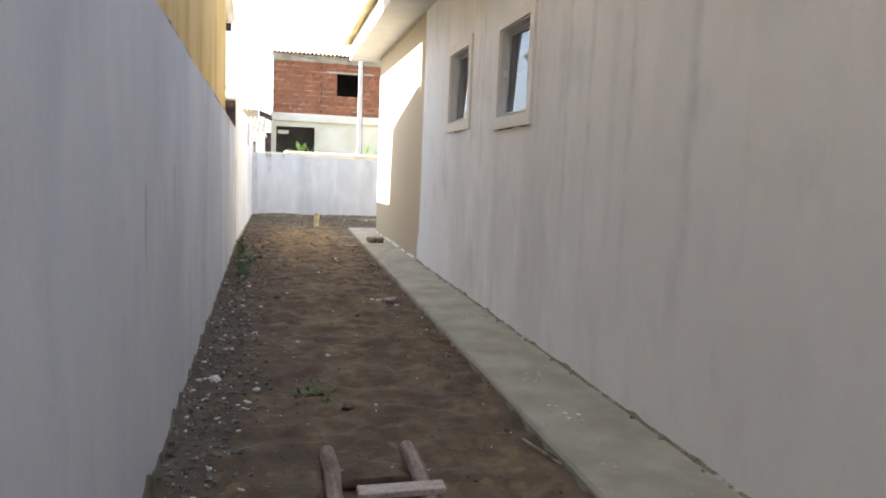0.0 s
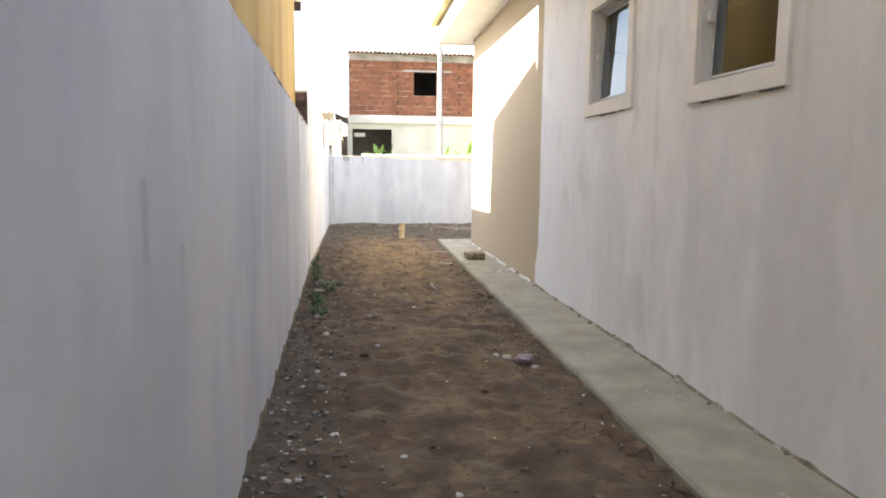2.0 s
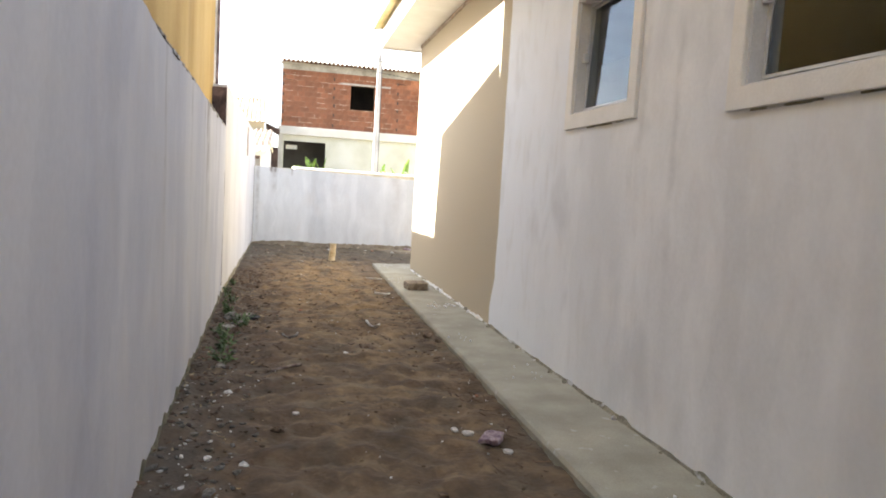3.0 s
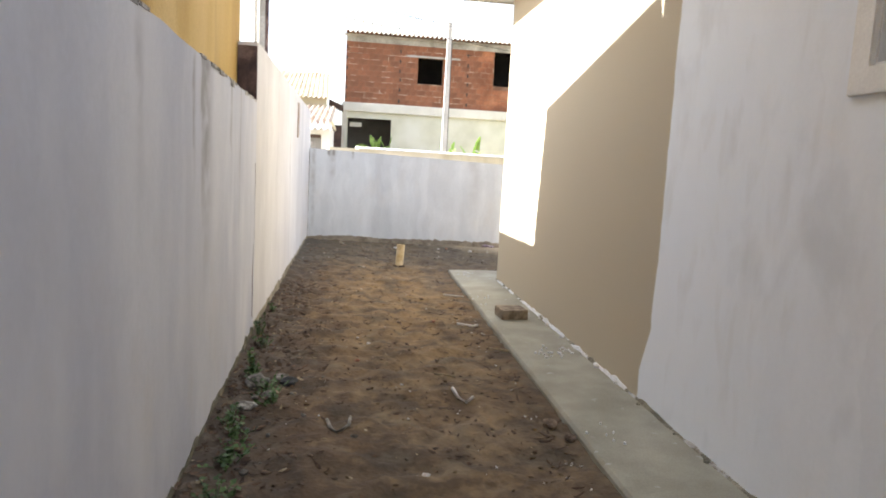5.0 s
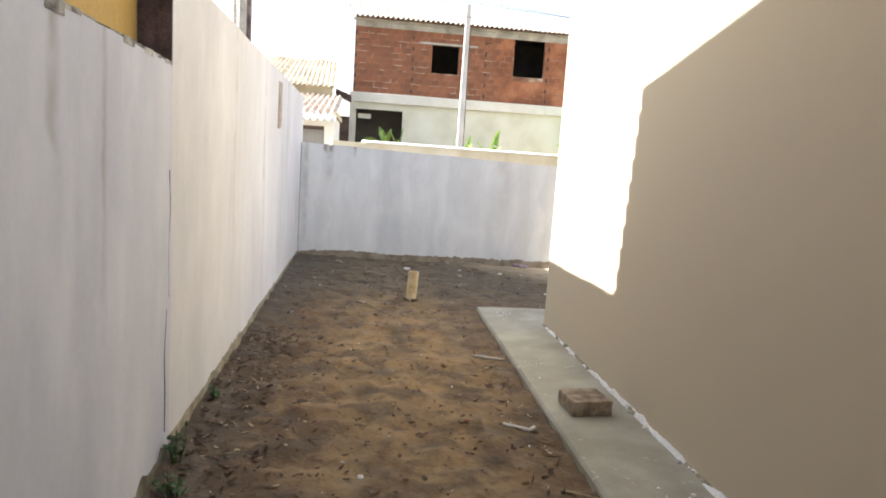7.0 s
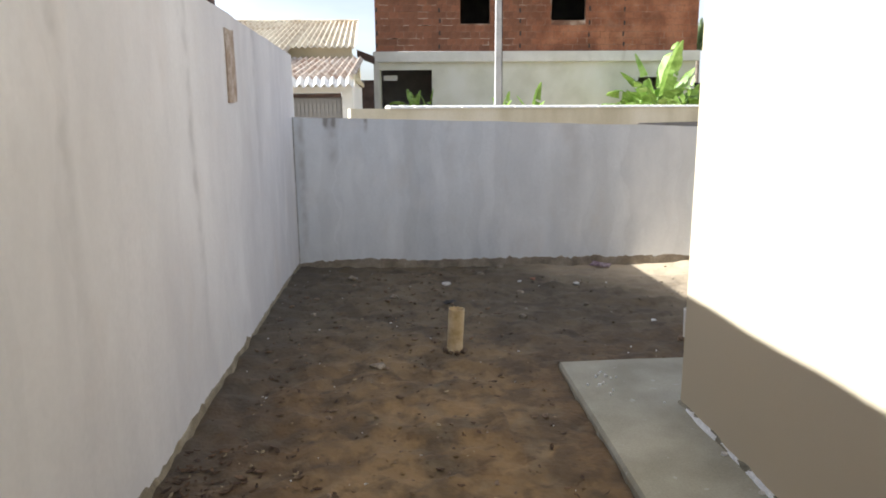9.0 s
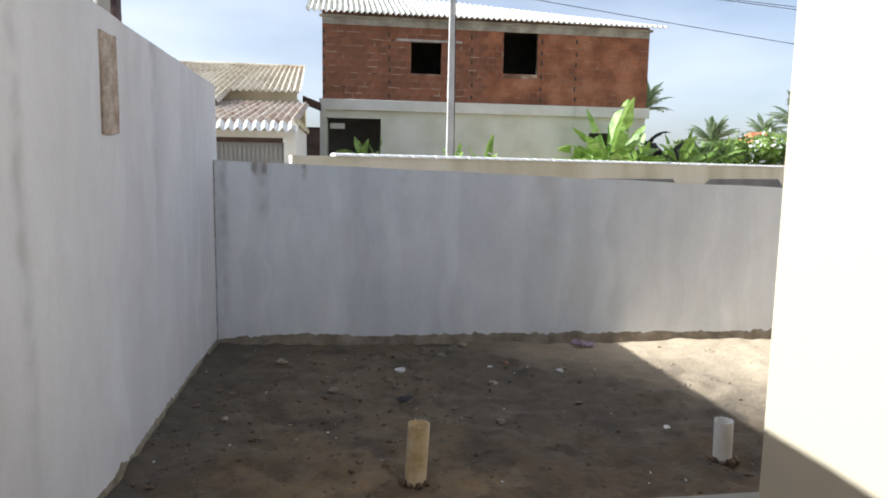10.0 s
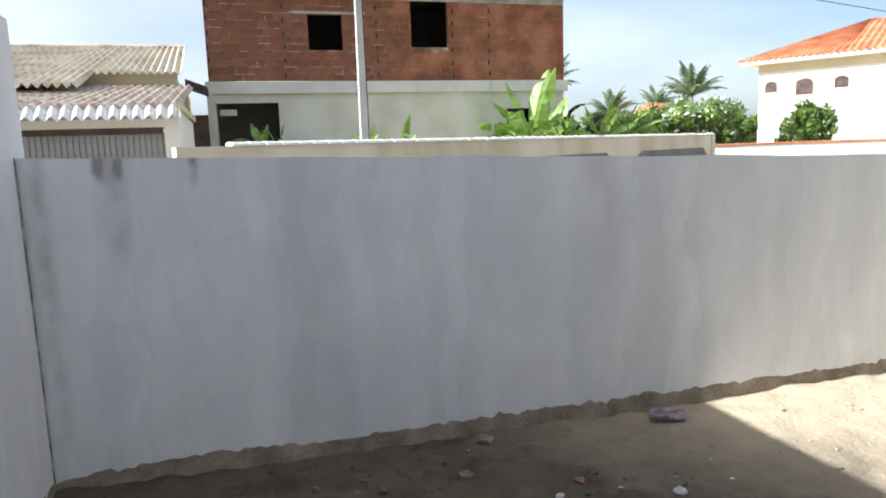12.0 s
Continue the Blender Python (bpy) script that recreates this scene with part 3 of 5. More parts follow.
# ---- ground: one sheet ----
def axis(parts):
    out = []
    for a, b, s in parts:
        k = max(1, round((b - a) / s))
        out += [a + (b - a) * i / k for i in range(k)]
    return out + [parts[-1][1]]


def ground_z(x, y):
    z = -0.035 + 0.03 * min(1, max(0, (y - 9) / 4))
    if -0.5 < x < 9.6 and -8.5 < y < 14.2:
        p = Vector((x, y, 0))
        calm = 1.0 - 0.45 * min(1, max(0, (y + x - 15.8) / 1.5))
        z += 0.016 * noise.noise(p * 0.9) + 0.016 * noise.noise(p * 2.7)
        z += calm * (0.030 * noise.noise(p * 5.3) + 0.020 * noise.noise(p * 9 + Vector((3, 1, 0))) + 0.014 * (0.35 - abs(noise.noise(p * 13 + Vector((0, 7, 0))))) + 0.007 * noise.noise(p * 22))
        z += 0.02 * math.exp(-((x - 0.0) / 0.12) ** 2) - 0.022 * math.exp(-((y - 13.9) / 0.3) ** 2)
        if x > 1.6 and y < 10.9:
            z = min(z, -0.03)
    return z


gx = axis([(-2500, -300, 400), (-300, -20, 40), (-20, -0.5, 3), (-0.5, -0.06, 0.2), (-0.06, 2.1, 0.027), (2.1, 5.6, 0.05), (5.6, 9.6, 0.4), (9.6, 60, 5), (60, 300, 40), (300, 2500, 400)])
gy = axis([(-2500, -300, 400), (-300, -20, 40), (-20, -8.5, 2), (-8.5, -2.2, 0.25), (-2.2, 14.2, 0.036), (14.2, 60, 3), (60, 300, 40), (300, 2500, 400)])
gv = [(x, y, ground_z(x, y)) for y in gy for x in gx]
gw = len(gx)
gf = [(j * gw + i, j * gw + i + 1, (j + 1) * gw + i + 1, (j + 1) * gw + i) for j in range(len(gy) - 1) for i in range(gw - 1)]
tagged(part_py("ground", gv, gf, M_DIRT, smooth=True), "bare brown earth yard with clods and sand, paler where sunlit", "ground", kind="structure")
tagged(part("road", boxes((-60, 60, 15.2, 21.0, -0.2, 0.02)), M_ROAD), "dusty unpaved street beyond the yard wall", "road", kind="structure")

# ---- yard walls ----
LOW_A, LOW_B = (0.195, -7.0), (-0.05, 7.64)
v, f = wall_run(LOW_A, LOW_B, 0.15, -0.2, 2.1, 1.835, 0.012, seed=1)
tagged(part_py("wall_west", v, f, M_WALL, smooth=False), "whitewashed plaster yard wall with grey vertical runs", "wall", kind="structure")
v, f = wall_run((-0.05, 7.64), (0.0, 14.17), 0.15, -0.2, 2.295, 2.185, 0.006, seed=4)
west_high = tagged(part_py("wall_west_high", v, f, M_WALLHI), "taller whitewashed plaster yard wall", "wall", kind="structure")

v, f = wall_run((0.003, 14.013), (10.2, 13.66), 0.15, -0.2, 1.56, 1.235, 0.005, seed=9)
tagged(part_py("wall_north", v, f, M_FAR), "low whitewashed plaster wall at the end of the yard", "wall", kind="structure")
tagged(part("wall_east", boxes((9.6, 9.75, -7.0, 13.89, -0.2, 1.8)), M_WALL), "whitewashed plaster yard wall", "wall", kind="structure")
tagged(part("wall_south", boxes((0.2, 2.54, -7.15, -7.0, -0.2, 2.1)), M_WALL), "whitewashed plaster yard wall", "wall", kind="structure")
# weathered coping and mouldy end of the lower and higher west wall
bm = bmesh.new()
for i in range(110):
    y = -6.5 + i * 0.128
    f = (y + 7.0) / 14.64
    if noise.noise(Vector((y * 1.1, 3, 0))) < -0.12:
        continue
    x = 0.195 - 0.245 * f
    zt = 2.1 - 0.265 * f
    h = 0.006 + 0.012 * abs(noise.noise(Vector((y * 4, 0, 7))))
    far = 1.0 if y > 4.5 else 0.35
    box(bm, x - 0.145, x + 0.004 - 0.012 * random.random(), y, y + 0.12, zt - 0.006 - 0.03 * far * random.random() ** 2, zt + h)
tagged(part("mortar_coping", bm, M_TOP), "crumbling dark mortar along the wall top", "coping", kind="structure")
tagged(part("mouldy_wall_end", boxes((-0.203, -0.053, 7.628, 7.639, 1.85, 2.262)), M_ENDDARK), "mouldy dark end of the taller wall", "wall end", kind="structure")
# feet of the walls
v, f = footing((LOW_B[0], 7.64), (0.195, -7.0), (1, 0.01), -0.06, 0.07, 0.008, 3.0, 0.6)
tagged(part_py("wall_foot", v, f, M_FOOTLOW), "damp earth-stained foot of the wall", "wall foot", kind="structure")
v, f = footing((0.0, 14.0), (-0.05, 7.64), (1, 0), -0.06, 0.105, 0.006, 8.0, 0.16)
tagged(part_py("wall_foot", v, f, M_FOOT), "damp earth-stained foot of the wall", "wall foot", kind="structure")
v, f = footing((9.6, 13.685), (0.0, 14.013), (0, -1), -0.09, 0.145, 0.015, 5.0, 0.16, slow=0.6)
tagged(part_py("wall_foot", v, f, M_FOOTN), "ragged unpainted render at the foot of the wall", "wall foot", kind="structure")
# open joints where the walls meet
bm = bmesh.new()
for k in range(16):
    z = 0.03 + k * 0.096
    w = 0.008 + 0.008 * abs(noise.noise(Vector((0, 0, z * 9))))
    box(bm, -0.01, 0.001 + 0.6 * w, 13.99 + 0.006 * random.random(), 14.008, z, z + 0.094)
tagged(part("corner_joint", bm, M_TOP), "dark open joint in the wall corner", "wall joint", kind="structure")
for y0, z0, z1 in ((7.60, 0.75, 1.35), (7.55, 0.1, 0.7), (6.72, 0.55, 1.15)):
    pts = [(-0.05 + (7.64 - y0) * 0.0106 + 0.001, y0 + 0.03 * noise.noise(Vector((0, 3, z0 + (z1 - z0) * i / 10 * 4))), z0 + (z1 - z0) * i / 10) for i in range(11)]
    tagged(part("crack", tube(bmesh.new(), pts, 0.0019, 5), M_ENDDARK), "thin dark crack in the plaster", "crack", kind="structure")
# bare mortar strip in the higher wall
bm = boxes((-0.02, -0.012 + 0.006, 11.40, 11.62, 1.67, 2.13), bevel=0.002)
bmesh.ops.subdivide_edges(bm, edges=bm.edges[:], cuts=3, use_grid_fill=True)
for vv in bm.verts:
    vv.co.y += 0.012 * noise.noise(vv.co * 9)
    vv.co.z += 0.012 * noise.noise(vv.co * 7 + Vector((3, 0, 0)))
tagged(part("mortar_patch", bm, M_PATCH), "raw brown mortar patch on the white wall", "wall patch", kind="structure")

# ---- walkway ----
wv, wf = [], []
ys = axis([(-7.0, 10.93, 0.09)])
for y in ys:
    e = 1.908 + 0.0125 * min(y + 1, 12) + 0.006 * noise.noise(Vector((y * 1.3, 0, 0)))
    s = 0.004 * noise.noise(Vector((y * 0.9, 4, 0)))
    wv += [(e - 0.004, y, -0.12), (e, y, -0.01), (e + 0.014, y, 0.008 + s), (2.2, y, 0.010 + s), (2.6, y, 0.014 + s)]
for i in range(len(ys) - 1):
    for k in range(4):
        wf.append((i * 5 + k, i * 5 + k + 1, (i + 1) * 5 + k + 1, (i + 1) * 5 + k))
n = len(ys) - 1
wf.append(tuple(n * 5 + k for k in range(5)))
tagged(part_py("walkway", wv, wf, M_CONC), "grey-green cement walkway strip along the house", "walkway", kind="structure")
bm = bmesh.new()
for (x0, y0), (x1, y1) in (((2.598, 10.27), (9.0, 10.93)),):
    box(bm, x0, x1, y0, y1, -0.12, 0.012)
tagged(part("walkway_return", bm, M_CONC), "cement walkway round the corner of the house", "walkway", kind="structure")

# ---- the house beside the walkway ----
HX, HY = 2.55, 10.255
house = thing("house", "single-storey house, half primed grey and half painted beige", "house",
              Matrix.Translation((2.522, 0, 0)) @ pose(0, 0, 0, 0, 0, -0.30) @ Matrix.Translation((-2.55, 0, 0)))
W1 = (3.46, 4.27, 1.86, 2.635)
W2 = (1.645, 2.42, 1.81, 2.585)
T = 0.15
side = bmesh.new()
yb, zt = -7.2, 3.47
box(side, HX, HX + T, yb, W2[0], -0.2, zt)
box(side, HX, HX + T, W2[0], W2[1], -0.2, W2[2])
box(side, HX, HX + T, W2[0], W2[1], W2[3], zt)
box(side, HX, HX + T, W2[1], W1[0], -0.2, zt)
box(side, HX, HX + T, W1[0], W1[1], -0.2, W1[2])
box(side, HX, HX + T, W1[0], W1[1], W1[3], zt)
box(side, HX, HX + T, W1[1], HY, -0.2, zt)
bmesh.ops.remove_doubles(side, verts=side.verts[:], dist=0.0005)
inner = [f for f in side.faces if f.normal.length and any(g is not f and (g.calc_center_median() - f.calc_center_median()).length < 0.0005 for e in f.edges for g in e.link_faces)]
bmesh.ops.delete(side, geom=inner, context="FACES")
part("side_wall", side, M_HOUSE, house, "plaster wall, grey primer beside beige paint")
part("front_wall", boxes((HX + T, 9.0, HY - T, HY, -0.2, zt)), M_HOUSE, house, "beige painted plaster wall")
part("back_wall", boxes((HX + T, 9.0, yb, yb + T, -0.2, zt)), M_HOUSE, house)
part("far_wall", boxes((9.0, 9.15, yb, HY, -0.2, zt)), M_HOUSE, house)
part("partition", boxes((5.2, 5.3, yb + T, HY - T, 0.0, 3.3)), M_ROOM, house)
part("inner_lining", boxes((HX + T, HX + T + 0.012, yb + T, W2[0], 0, 3.3), (HX + T, HX + T + 0.012, W1[1], HY - T, 0, 3.3), (HX + T, HX + T + 0.012, W2[1], W1[0], 0, 3.3)), M_ROOM, house)
part("room_floor", boxes((HX + T, 9.0, yb + T, HY - T, -0.1, 0.03)), M_ROOM, house)
part("room_ceiling", boxes((HX + T, 9.0, yb + T, HY - T, 3.3, 3.42)), M_ROOM, house)
EX, EY = 1.98, 10.72
part("soffit", boxes((EX + 0.03, HX + 0.3, yb - 0.3, EY - 0.03, 3.475, 3.495), (HX + 0.3, 9.3, HY - 0.1, EY - 0.03, 3.475, 3.495)), M_SOFFIT, house, "white board soffit")
part("fascia", boxes((EX, EX + 0.028, yb - 0.3, EY, 3.455, 3.74), (EX + 0.03, 9.5, EY - 0.028, EY, 3.455, 3.74)), M_SOFFIT, house, "white fascia board")
part("cornice_joint", boxes((HX - 0.012, HX - 0.001, 6.0, HY, 3.43, 3.474)), M_PATCH, house, "unpainted strip under the soffit")
rv, rf = corrugated(-EY - 0.06, 7.5, 0, 0, 4.6, 0.95, 0.12, 0.022, 0.016)
rot = Matrix(((0, 1, 0, EX - 0.13), (-1, 0, 0, 0.0), (0, 0, 1, 3.775), (0, 0, 0, 1)))
part_py("roof", turned(rv, rot), rf, M_EAVE, house, "yellowed corrugated roof sheets")
rv, rf = corrugated(-7.5, EY + 0.06, 0, 0, 4.6, 0.95, 0.18, 0.022, 0.012)
rot = Matrix(((0, -1, 0, 11.0), (1, 0, 0, 0.0), (0, 0, 1, 3.775), (0, 0, 0, 1)))
part_py("roof", turned(rv, rot), rf, M_FIBRO, house, "corrugated fibre-cement roof sheets")
v, f = footing((HX, HY), (HX, -7.0), (-1, 0), 0.008, 0.016, 0.014, 12.0, 0.95)
part_py("mortar_skirting", v, f, M_MORTAR, house, "ragged grey mortar fillet at the wall foot")
v, f = footing((HX, HY - 0.1), (HX, 6.1), (-1, 0), 0.004, 0.022, 0.018, 31.0, 1.2)
part_py("paint_smear", v, f, M_PAINTDROP, house, "white paint smeared along the mortar fillet")


def house_window(w, tilt, ajar):
    y0, y1, z0, z1 = w
    win = new("window")
    win.parent = house
    tagged(win, "small square window with a wide cream surround")
    b = 0.10
    sur = bmesh.new()
    xo, xi = HX - 0.022, HX - 0.0005
    rect = lambda g, x: [sur.verts.new((x, p, q)) for p, q in ((y0 - g, z0 - g), (y1 + g, z0 - g), (y1 + g, z1 + g), (y0 - g, z1 + g))]
    of, nf, ob_, nb_ = rect(b, xo), rect(0, xo), rect(b, xi), rect(0, xi)
    for k in range(4):
        q = (k + 1) % 4
        sur.faces.new((of[k], of[q], nf[q], nf[k]))
        sur.faces.new((of[k], ob_[k], ob_[q], of[q]))
        sur.faces.new((nf[k], nf[q], nb_[q], nb_[k]))
        sur.faces.new((ob_[k], nb_[k], nb_[q], ob_[q]))
    bmesh.ops.bevel(sur, geom=[e for e in sur.edges if all(abs(v.co.x - xo) < 1e-5 for v in e.verts)], offset=0.004, segments=2, affect="EDGES")
    for k in range(6):
        yy = y0 - b + random.uniform(0, 0.85) * (y1 - y0 + 2 * b)
        part("mortar_residue", boxes((HX - 0.008, HX - 0.0008, yy, yy + random.uniform(0.04, 0.16), z0 - b - random.uniform(0.004, 0.012), z0 - b - 0.0005)), M_MORTAR, win, "mortar left under the surround")
    part("surround", sur, M_TRIM, win, "cream painted surround")
    rvl = bmesh.new()
    t = 0.012
    box(rvl, HX + 0.001, HX + 0.15, y0 + 0.0005, y0 + t, z0, z1)
    box(rvl, HX + 0.001, HX + 0.15, y1 - t, y1 - 0.0005, z0, z1)
    box(rvl, HX + 0.001, HX + 0.15, y0 + t, y1 - t, z0 + 0.0005, z0 + t)
    box(rvl, HX + 0.001, HX + 0.15, y0 + t, y1 - t, z1 - t, z1 - 0.0005)
    part("reveal", rvl, M_REVEAL, win, "grey plaster reveal")
    a = 0.018
    fr = bmesh.new()
    X0, X1 = HX + 0.07, HX + 0.105
    box(fr, X0, X1, y0 + t, y0 + t + a, z0 + t, z1 - t)
    box(fr, X0, X1, y1 - t - a, y1 - t, z0 + t, z1 - t)
    box(fr, X0, X1, y0 + t + a, y1 - t - a, z0 + t, z0 + t + a)
    box(fr, X0, X1, y0 + t + a, y1 - t - a, z1 - t - a, z1 - t)
    part("frame", fr, M_ALU, win, "aluminium frame")
    hh = (z1 - z0) / 2 - t - a - 0.004
    hw = (y1 - y0) / 2 - t - a - 0.004
    m = pose(HX + 0.087, (y0 + y1) / 2, (z0 + z1) / 2, 0, tilt, ajar)
    s = 0.014
    sash = bmesh.new()
    box(sash, -0.01, 0.01, -hw, hw, -hh, -hh + s)
    box(sash, -0.01, 0.01, -hw, hw, hh - s, hh)
    box(sash, -0.01, 0.01, -hw, -hw + s, -hh + s, hh - s)
    box(sash, -0.01, 0.01, hw - s, hw, -hh + s, hh - s)
    o = part("sash", sash, M_ALU, win, "aluminium sash tilted open")
    o.matrix_basis = m
    o = part("pane", boxes((-0.003, 0.003, -hw + s, hw - s, -hh + s, hh - s)), glass, win, "clear glass pane")
    o.matrix_basis = m
    o.visible_shadow = False
    o = part("latch", boxes((HX + 0.028, HX + 0.07, y1 - 0.05, y1 - 0.018, (z0 + z1) / 2 - 0.03, (z0 + z1) / 2 + 0.035), bevel=0.006), M_LATCH, win, "white plastic latch")


house_window(W1, 2.2, 0.0)
house_window(W2, 2.0, 2.0)

# ---- ochre neighbour building behind the west wall ----
ochre = thing("neighbour_building", "ochre painted building standing on the boundary", "building")
part("wall", boxes((-8.0, -0.205, -9.0, 6.2, -0.2, 5.3)), M_YELLOW, ochre, "ochre paint with dark runs")
nv = [(-0.205, 6.2, -0.2), (-0.205, 7.74, -0.2), (-0.205, 7.74, 3.72), (-0.205, 6.2, 4.05)]
nb = [(-8.0, y, z) for _, y, z in nv]
part_py("wing_wall", nv + nb, [(0, 1, 2, 3), (7, 6, 5, 4), (0, 4, 5, 1), (1, 5, 6, 2), (2, 6, 7, 3), (3, 7, 4, 0)], M_YELLOW, ochre, "ochre paint with dark runs")
part("parapet", boxes((-8.06, -0.16, -9.06, 6.25, 5.301, 5.36)), M_TOP, ochre, "weathered parapet cap")
PITCH, AMP = 0.235, 0.06
rv, rf = corrugated(0, 8.2, 0, 0, 2.40, 0.53, PITCH, AMP, 0.02)
rv = [(x, y - 0.42 * AMP * math.cos(2 * math.pi * x / PITCH) - 0.11 * x, z) for x, y, z in rv]
rot = Matrix(((-1, 0, 0, -0.12), (0, -1, 0, 8.61), (0, 0, 1, 3.62), (0, 0, 0, 1)))
part_py("roof", turned(rv, rot), rf, M_TILE, ochre, "barrel tile roof with an open eave")
part("eave_board", boxes((-8.2, -0.16, 8.30, 8.33, 3.42, 3.54)), M_TIMBER, ochre, "dark timber eave board")
pillar = thing("pillar", "raw concrete pillar behind the taller wall", "pillar")
part("shaft", boxes((-0.98, -0.80, 14.12, 14.30, -0.2, 5.2), bevel=0.01), M_BEAM, pillar)
part("edge_board", boxes((-0.797, -0.755, 14.14, 14.28, 0.0, 5.2), bevel=0.004), M_ENDDARK, pillar, "dark board on the pillar")
part("conduit", tube(bmesh.new(), [(-0.90, 14.10, 0.0), (-0.90, 14.10, 5.2)], 0.016, 8), M_PVCW, pillar, "thin pale conduit")

# ---- street wall across the road ----
SW_A, SW_B = Vector((0.1, 21.9, 0)), Vector((18.2, 32.3, 0))
ang = math.degrees(math.atan2(SW_B.y - SW_A.y, SW_B.x - SW_A.x))
length = (SW_B - SW_A).length
swall = thing("street_wall", "cream street wall with a whitened tile capping", "wall", pose(SW_A.x, SW_A.y, 0, 0, 0, ang))
part("wall", boxes((0, length, 0, 0.15, -0.1, 1.70)), M_MID, swall)
for k in range(3):
    x0, x1 = ((4.3, 7.4), (8.8, 13.3), (14.85, 20.3))[k]
    bm = bmesh.new()
    vs = [bm.verts.new(p) for p in ((x0 - 0.3, -0.006, 0.9), (x1 + 0.3, -0.006, 0.9), (x1 - 0.2, -0.006, 1.25), (x0 + 0.5, -0.006, 1.25))]
    vs2 = [bm.verts.new((q.co.x, 0.004, q.co.z)) for q in vs]
    bm.faces.new(vs)
    for i in range(4):
        bm.faces.new((vs[i], vs[(i + 1) % 4], vs2[(i + 1) % 4], vs2[i]))
    part("panel", bm, M_PANEL, swall, "grey recessed panel")
cap_me = None
k = 0
x = 0.95
while x < length - 0.1:
    if cap_me is None:
        bm = bmesh.new()
        for s in range(7):
            a = math.pi * s / 6
            for yy, rr in ((0.0, 1.0), (0.36, 0.86)):
                bm.verts.new((yy, 0.075 - 0.13 * rr * math.cos(a), 0.075 * rr * math.sin(a)))
        bm.verts.ensure_lookup_table()
        for s in range(6):
            bm.faces.new((bm.verts[2 * s], bm.verts[2 * s + 1], bm.verts[2 * s + 3], bm.verts[2 * s + 2]))
        bm.faces.new([bm.verts[2 * s] for s in range(7)])
        ob = part("cap_tile", bm, M_TILEW, swall, "whitened barrel tile")
        cap_me = ob.data
    else:
        ob = link("cap_tile", cap_me, None, swall)
    ob.matrix_basis = pose(x, 0, 1.698, 0, 0, random.uniform(-1.5, 1.5))
    x += 0.33
part("end_pier", boxes((length - 0.02, length + 0.22, -0.05, 0.2, -0.1, 1.78)), M_MID, swall)

white_wall = thing("garden_wall", "white garden wall with an orange tile coping", "wall", pose(18.6, 33.1, 0, 0, 0, -20))
part("wall", boxes((0, 33, -0.1, 0.1, -0.1, 1.26)), M_WHITE, white_wall)
part("coping", boxes((0, 33, -0.15, 0.15, 1.261, 1.34), bevel=0.02), M_ORANGE, white_wall, "orange tile coping")

# ---- brick house across the street ----
BX0, BX1, BY = 0.34, 13.75, 35.6
brick_house = thing("brick_house", "unfinished two-storey house, raw red brick above a cream ground floor", "house")
ZS0, ZS1, ZB1, ZT = 3.64, 4.06, 6.92, 7.30
OPEN = [(3.80, 5.02, 5.15, 6.38), (7.55, 8.98, 5.28, 6.94)]
DOOR = (0.44, 2.62, 0.2, 3.34)
for b in ((BX0, DOOR[0], -0.1, ZS0), (DOOR[0], DOOR[1], DOOR[3], ZS0), (DOOR[1], 11.3, -0.1, ZS0), (11.3, 12.3, 3.0, ZS0), (11.3, 12.3, -0.1, 0.9), (12.3, BX1, -0.1, ZS0)):
    part("ground_wall", boxes((b[0], b[1], BY, BY + 0.2, b[2], b[3])), M_LOWER, brick_house, "cream rendered ground floor wall")
# inner walls behind door and window, shade put into their dark grey
part("porch_wall", boxes((BX0, DOOR[1] + 0.4, BY + 3.0, BY + 3.1, 0, ZS0), (DOOR[1] + 0.2, DOOR[1] + 0.4, BY + 0.2, BY + 3.0, 0, ZS0)), M_PANEL, brick_house, "wall inside the porch, coloured dark for its shade")
part("nameplate", boxes((0.62, 1.20, BY + 0.6, BY + 0.63, 2.95, 3.16)), M_WHITE, brick_house, "small white plate")
part("window_back", boxes((10.9, 12.6, BY + 1.2, BY + 1.25, 0.2, ZS0)), M_PANEL, brick_house)
part("slab", boxes((BX0 - 0.12, BX1 + 0.1, BY - 0.18, BY + 8, ZS0, ZS1), bevel=0.015), M_SLAB, brick_house, "pale concrete slab edge")
up = bmesh.new()
Z0 = ZS1
box(up, BX0, OPEN[0][0], BY - 0.006, BY + 0.2, Z0, ZT)
box(up, OPEN[0][0], OPEN[0][1], BY - 0.006, BY + 0.2, Z0, OPEN[0][2])
box(up, OPEN[0][0], OPEN[0][1], BY - 0.006, BY + 0.2, OPEN[0][3], ZT)
box(up, OPEN[0][1], OPEN[1][0], BY - 0.006, BY + 0.2, Z0, ZT)
box(up, OPEN[1][0], OPEN[1][1], BY - 0.006, BY + 0.2, Z0, OPEN[1][2])
box(up, OPEN[1][0], OPEN[1][1], BY - 0.006, BY + 0.2, OPEN[1][3], ZT)
box(up, OPEN[1][1], BX1, BY - 0.006, BY + 0.2, Z0, ZT)
part("upper_wall", up, M_BMORT, brick_house, "mortar bed of the brick wall")
for xx in (BX0, BX1 - 0.18):
    part("side_wall", boxes((xx, xx + 0.18, BY + 0.201, BY + 8, Z0, ZT)), M_BMORT, brick_house)
    part("ground_side_wall", boxes((xx, xx + 0.18, BY + 0.201, BY + 8, -0.1, ZS0)), M_LOWER, brick_house)
part("back_wall", boxes((BX0, BX1, BY + 8, BY + 8.2, -0.1, ZT)), M_BMORT, brick_house)
